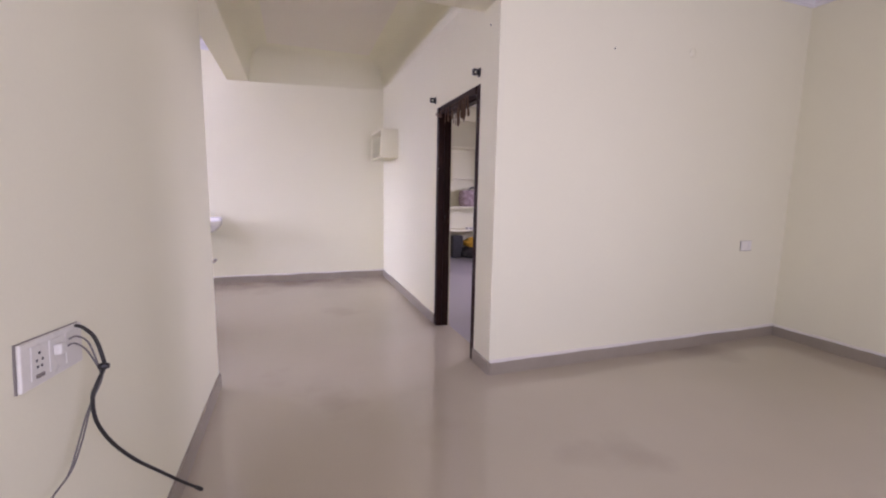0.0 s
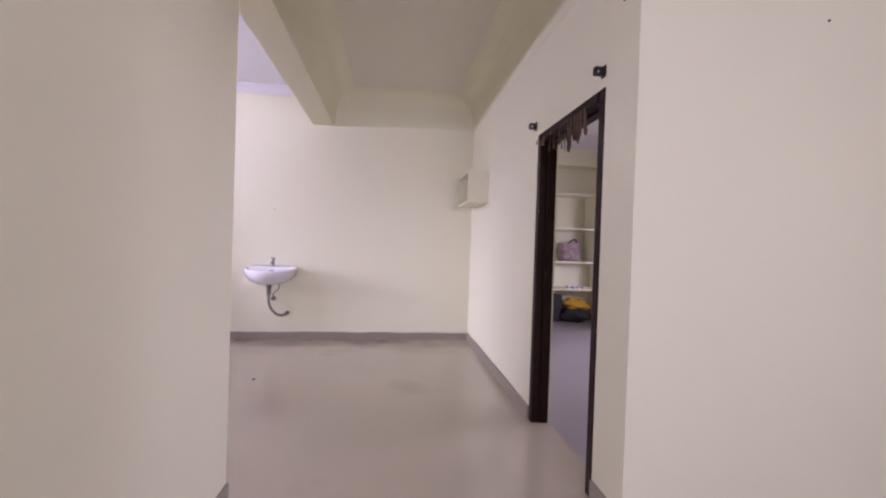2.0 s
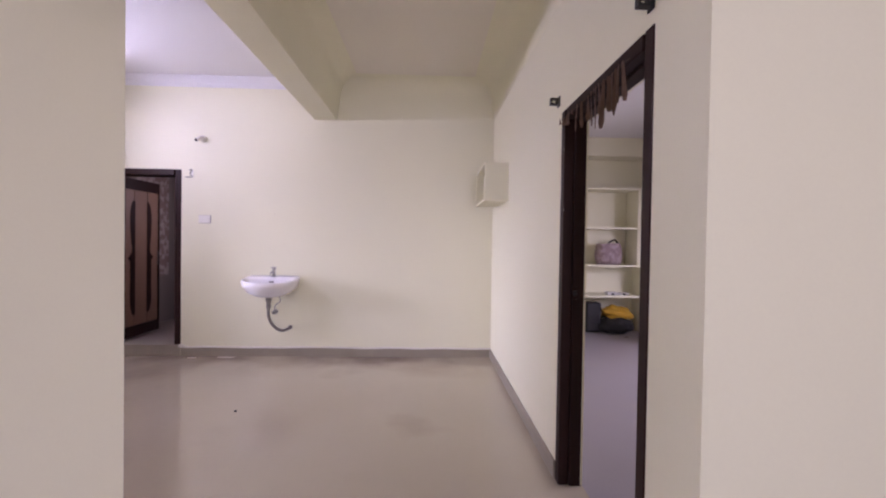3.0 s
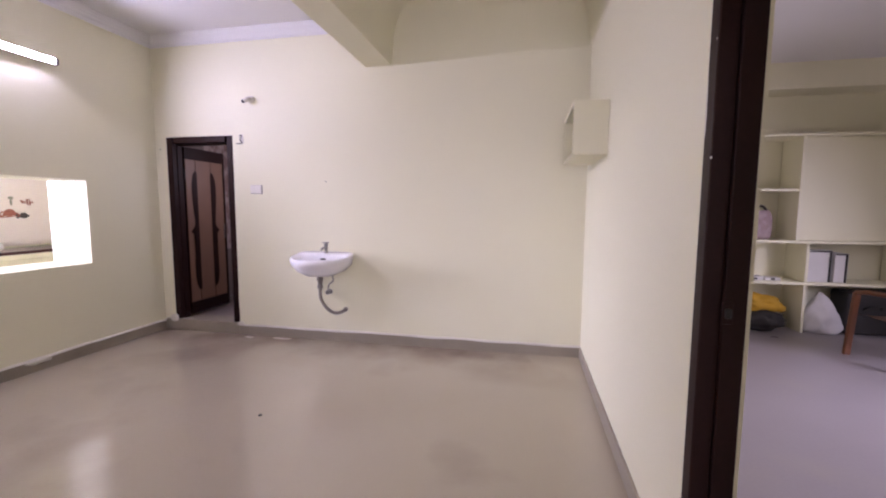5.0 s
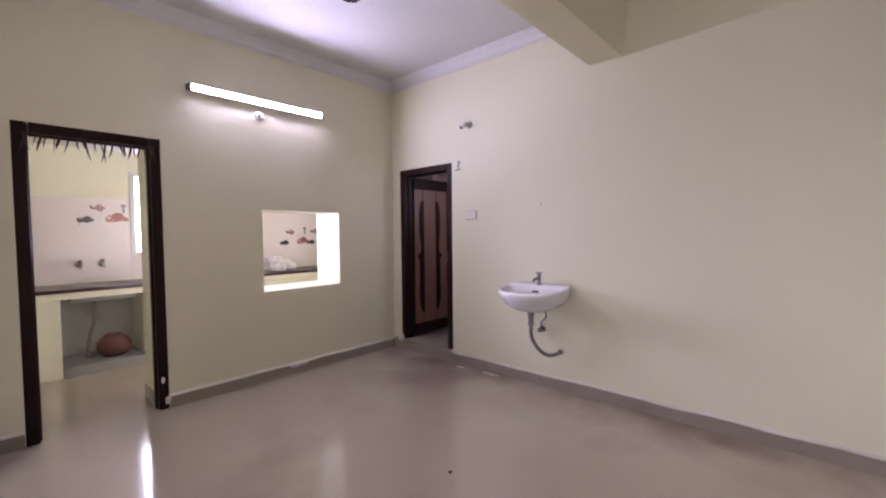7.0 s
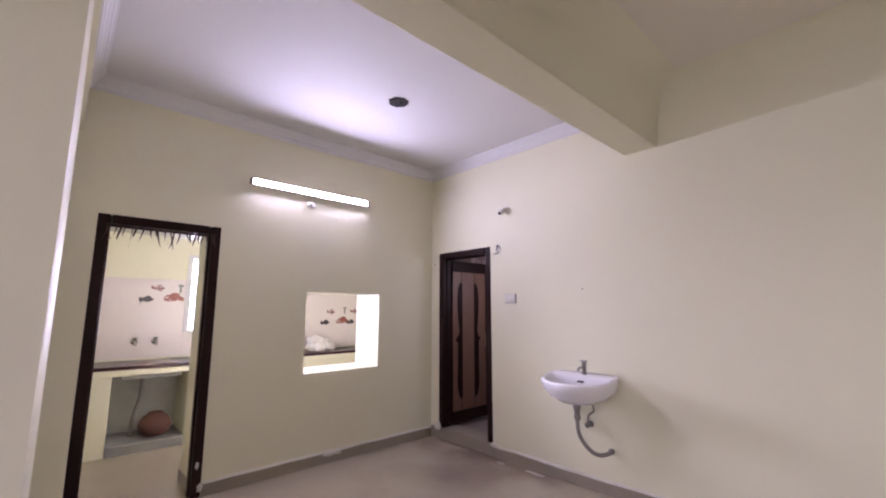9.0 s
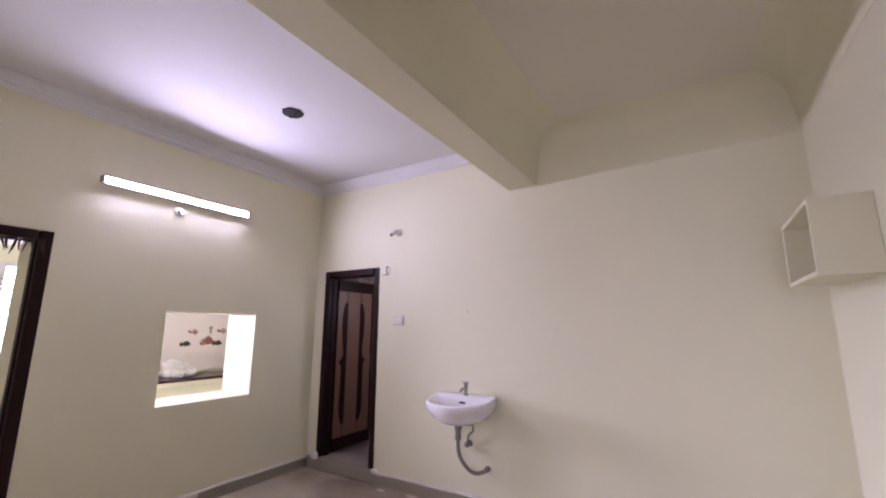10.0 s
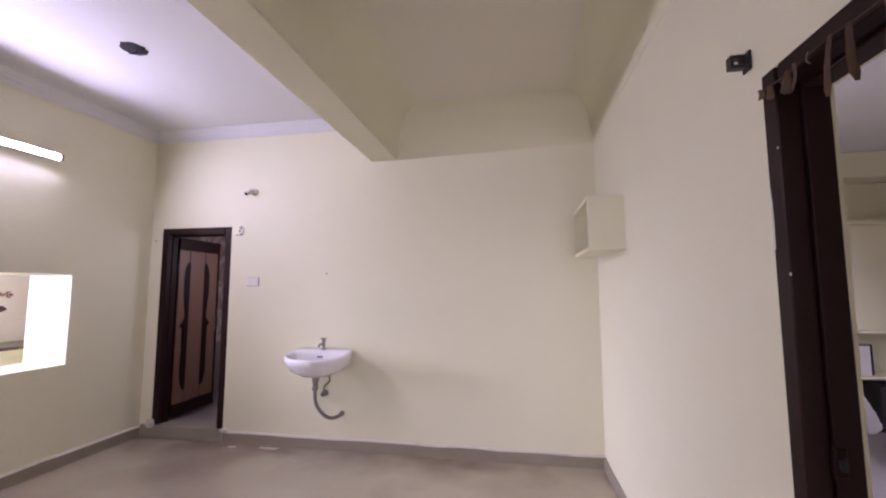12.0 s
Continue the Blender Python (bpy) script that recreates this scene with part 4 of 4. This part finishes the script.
for y, z, kind in ((3.285, 1.585, "fish"), (3.55, 1.615, "lobster"), (3.395, 1.72, "prawn"), (3.62, 1.725, "vase"),
                   (5.605, 1.268, "fish"), (5.895, 1.3, "lobster"), (6.05, 1.27, "fish"), (5.7, 1.43, "prawn"), (5.93, 1.46, "vase"), (6.11, 1.44, "prawn")):
    motif(y, z, kind)


def wall_tap(y):
    root = thing("wall_tap", "dull steel bib tap on the kitchen tiles", "tap", "kitchen taps", at=(KW + 0.009, y, 1.09))
    part("flange", lathe([(0.035, 0.001), (0.035, 0.008), (0.02, 0.014)], (0, 0, 0), "x"), BRIGHTSTEEL, root, smooth=True)
    part("body", tube_along([(0.012, 0, 0), (0.07, 0, 0.0), (0.12, 0, -0.005), (0.13, 0, -0.04)], 0.014, 12), BRIGHTSTEEL, root, smooth=True)
    part("handle", lathe([(0.01, 0.01), (0.01, 0.035), (0.028, 0.038), (0.028, 0.052)], (0.07, 0, 0)), BRIGHTSTEEL, root, smooth=True)


wall_tap(3.2)
wall_tap(3.4)
wall_nail(KW + 0.009, 3.22, 1.53, "x", 1)


def clay_pot():
    prof = [(0.05, 0.0), (0.1, 0.012), (0.145, 0.06), (0.16, 0.12), (0.15, 0.175), (0.118, 0.222), (0.082, 0.248), (0.07, 0.256), (0.074, 0.264), (0.068, 0.266), (0.055, 0.252)]
    ob = finish("clay_pot", lathe(prof, (0, 0, 0), sides=32), CLAY, True)
    ob.location = (-5.05, 3.42, 0.101)
    ob.scale = (0.98, 0.98, 0.92)
    tagged(ob, "round terracotta water pot standing under the sink", "pot")


clay_pot()
drain = thing("sink_drain_pipe", "curved grey pipe under the kitchen sink", "pipe", at=(-5.15, 3.28, 0.1))
part("pipe", tube_along([(0, 0.0, 0.63), (0, 0.0, 0.5), (0.01, -0.01, 0.38), (0.0, -0.04, 0.25), (0.0, -0.06, 0.1), (0, -0.06, 0.001)], 0.02, 12), GREYPIPE, drain, smooth=True)


def soft_blob(name, parent, at, size, mat, seed, label="", lumps=0.18, flat=True):
    """A slumped soft shape: a noise-bulged ball flattened on its base."""
    bm = bmesh.new()
    bmesh.ops.create_icosphere(bm, subdivisions=4, radius=1)
    shift = Vector((seed * 3.7, seed * 1.3, seed * 5.1))
    for v in bm.verts:
        d = 1 + lumps * noise.noise(v.co * 1.6 + shift) + lumps * 0.5 * noise.noise(v.co * 4 + shift)
        v.co *= d
        if flat and v.co.z < -0.75:
            v.co.z = -0.75
        v.co = Vector((v.co.x * size[0], v.co.y * size[1], (v.co.z + (0.75 if flat else 0)) * size[2]))
    bm.transform(Matrix.Translation(at))
    return part(name, bm, mat, parent, label, True)


bundle = thing("cloth_bundle", "white cloth bundle and bowl on the kitchen worktop", "bundle", at=(-5.12, 5.32, 0.883))
soft_blob("cloth", bundle, (0, -0.02, 0), (0.11, 0.12, 0.115), CLOTHWHITE, 1, lumps=0.4)
soft_blob("cloth", bundle, (0.14, -0.02, 0), (0.065, 0.07, 0.065), CLOTHWHITE, 2, lumps=0.25)
soft_blob("cloth", bundle, (0.04, 0.16, 0), (0.07, 0.1, 0.06), CLOTHWHITE, 3, lumps=0.35)
soft_blob("cloth", bundle, (-0.06, 0.13, 0.05), (0.06, 0.11, 0.06), CLOTHWHITE, 4, lumps=0.3)

# ---- bedroom ----
SY = 7.25


def shelf_unit():
    root = thing("wall_shelf_unit", "built-in cream shelf unit with open bays, half full", "shelf unit", at=(2.0, SY, 0))
    o = Matrix.Translation((-2.0, -SY, 0))

    def p(name, *a):
        bm = box(*a, bevel=0.003)
        bm.transform(o)
        return part(name, bm, CREAM, root)

    t, back = 0.03, 7.64
    p("top_board", 2.2, 4.85, SY, back, 2.2, 2.2 + t)
    for z in (0.55, 1.02):
        p("shelf_board", 2.2, 4.85, SY, back, z, z + t)
    p("shelf_board", 2.2, 3.73, SY, back, 1.6, 1.6 + t)
    p("divider", 3.86, 3.89, SY + 0.002, back, 0.0, 0.549)
    p("divider", 3.86, 3.89, SY + 0.002, back, 0.581, 1.019)
    p("divider", 3.74, 3.77, SY + 0.002, back, 1.051, 2.199)
    p("end_panel", 4.851, 4.88, SY, back, 0.0, 2.23)
    p("end_panel", 2.17, 2.199, SY, back, 0.0, 2.23)
    p("niche_panel", 3.771, 4.849, SY + 0.1, back, 1.051, 2.199)
    return root


shelf_unit()
structure("beam_bedroom", box(W + 0.13, 5.2, 7.3, 7.65, 2.72, 3.0), CREAM, "cream beam above the shelves", "beam")

bag = thing("printed_bag", "mauve printed cloth bag on the shelf", "bag", at=(3.38, SY + 0.2, 1.051))
bag_body = soft_blob("body", bag, (0, 0, 0), (0.2, 0.12, 0.21), PRINT, 5, lumps=0.16)
for v in bag_body.data.vertices:
    v.co.x = math.copysign(0.2 * min(1, abs(v.co.x) / 0.2) ** 0.5, v.co.x) * (1.05 - 0.25 * v.co.z)
    v.co.z = min(v.co.z * 1.15, 0.33 + 0.05 * v.co.x)
part("handle", tube_along([(-0.02, 0, 0.31), (0.03, 0, 0.36), (0.1, 0, 0.385), (0.15, 0, 0.33)], 0.014), BLACKBAG, bag, "dark strap", True)
for i, (x, z) in enumerate(((3.4, 0.581), (3.58, 0.581))):
    b = thing("small_box", "small white box lying on the shelf", "box", "small boxes", at=(x, SY + 0.12, z))
    part("carton", box(-0.08, 0.08, -0.06, 0.06, 0, 0.045 - 0.01 * i, bevel=0.004), CARTON, b)
    part("band", box(-0.02, 0.02, -0.063, -0.061, 0.005, 0.03), RUBBER, b, "dark band")
for x, w, h in ((4.03, 0.24, 0.36), (4.24, 0.13, 0.33)):
    b = thing("white_carton", "white carton with dark edges on the shelf", "carton", "cartons", at=(x, SY + 0.18, 0.581))
    part("carton", box(-w / 2, w / 2, -0.12, 0.12, 0, h, bevel=0.006), CARTON, b)
    part("tape", box(w / 2 - 0.03, w / 2 - 0.008, -0.124, -0.1215, 0.002, h - 0.004), IRON, b, "dark tape")
    part("tape", box(-w / 2 + 0.002, w / 2 - 0.032, -0.124, -0.1215, h - 0.02, h - 0.004), IRON, b, "dark tape")
pile = thing("yellow_cloth", "mustard yellow cloth heaped on a black bag", "cloth", at=(3.5, SY + 0.15, 0.2))
soft_blob("cloth", pile, (0, 0, 0), (0.24, 0.15, 0.12), YELLOW, 7, lumps=0.35)
upright = thing("black_box_bag", "upright black fabric bag on the floor beside yellow cloth", "bag", at=(3.13, SY + 0.16, 0.001))
part("body", box(-0.13, 0.1, -0.1, 0.1, 0, 0.46, bevel=0.03), BLACKBAG, upright)
part("flap", box(-0.12, 0.09, -0.108, -0.101, 0.28, 0.44, bevel=0.003), BLACKBAG, upright)
dark = thing("black_bag", "black fabric bag on the floor under the shelf", "bag", at=(3.46, SY + 0.12, 0.001))
soft_blob("body", dark, (0, 0, 0), (0.28, 0.2, 0.14), BLACKBAG, 8, lumps=0.25)
sack = thing("white_sack", "slumped white woven sack under the shelf", "sack", at=(4.12, SY + 0.08, 0.001))
body = soft_blob("body", sack, (0, 0, 0), (0.24, 0.17, 0.27), SACK, 11, lumps=0.2)
for v in body.data.vertices:
    k = 1 - 0.75 * max(0, v.co.z) / 0.5
    v.co.x, v.co.y = v.co.x * k - 0.1 * max(0, v.co.z), v.co.y * k
dark2 = thing("black_case", "large black case under the shelf", "case", at=(4.55, SY + 0.16, 0.001))
part("body", box(-0.24, 0.26, -0.14, 0.16, 0, 0.48, bevel=0.03), BLACKBAG, dark2)
part("handle", tube_along([(-0.08, -0.15, 0.3), (-0.06, -0.18, 0.33), (0.06, -0.18, 0.33), (0.08, -0.15, 0.3)], 0.01), BLACKBAG, dark2)


def plastic_chair():
    root = thing("plastic_armchair", "orange-brown moulded plastic armchair", "chair", at=(4.14, 6.3, 0))
    bm = bmesh.new()
    rows = []
    for i in range(7):
        u = i / 6
        y = -0.23 + 0.46 * u
        rows.append([bm.verts.new((x, y, 0.43 - 0.02 * math.sin(math.pi * u) - 0.012 * (1 - (2 * x / 0.46) ** 2) - 0.03 * (u == 0))) for x in [(-0.23 + 0.46 * k / 6) for k in range(7)]])
    for a, b in zip(rows, rows[1:]):
        for k in range(6):
            bm.faces.new((a[k], a[k + 1], b[k + 1], b[k]))
    bmesh.ops.solidify(bm, geom=bm.faces[:], thickness=0.012)
    part("seat", bm, CHAIRPLASTIC, root, smooth=True)
    bm = bmesh.new()
    rows = []
    for i in range(8):
        u = i / 7
        w = 0.23 + 0.03 * math.sin(math.pi * u * 0.8)
        rows.append([bm.verts.new((w * k / 4, 0.23 + 0.1 * u + 0.05 * (1 - (k / 4) ** 2), 0.44 + 0.4 * u - 0.03 * (u == 1) * (k / 4) ** 2)) for k in range(-4, 5)])
    for a, b in zip(rows, rows[1:]):
        for k in range(8):
            bm.faces.new((a[k], a[k + 1], b[k + 1], b[k]))
    bmesh.ops.solidify(bm, geom=bm.faces[:], thickness=0.012)
    part("backrest", bm, CHAIRPLASTIC, root, smooth=True)
    for s in (-1, 1):
        bm = bmesh.new()
        for (x0, y0, z0), (x1, y1, z1), wd in (((s * 0.25, -0.24, 0.62), (s * 0.27, -0.27, 0.0), 0.05),):
            add_box(bm, -wd / 2, wd / 2, -0.02, 0.02, 0, 1, bevel=0.008)
            way = Vector((x1 - x0, y1 - y0, z1 - z0))
            for v in bm.verts:
                v.co = Vector((v.co.x * 1.1, v.co.y, 0)) + Vector((x1, y1, z1)) - way * v.co.z
        part("leg", bm, CHAIRPLASTIC, root)
        bm = box(-0.025, 0.025, -0.02, 0.02, 0, 1, bevel=0.008)
        way = Vector((s * -0.03, -0.06, 0.45))
        for v in bm.verts:
            v.co = Vector((v.co.x, v.co.y, 0)) + Vector((s * 0.26, 0.28, 0)) + way * v.co.z
        part("leg", bm, CHAIRPLASTIC, root)
        part("armrest", tube_along([(s * 0.25, -0.24, 0.62), (s * 0.27, -0.1, 0.64), (s * 0.27, 0.1, 0.65), (s * 0.25, 0.3, 0.68)], 0.022, 10), CHAIRPLASTIC, root, smooth=True)
    root.rotation_euler = (0, 0, radians(-174))
    root.scale = (0.98, 0.98, 1.0)
    return root


plastic_chair()
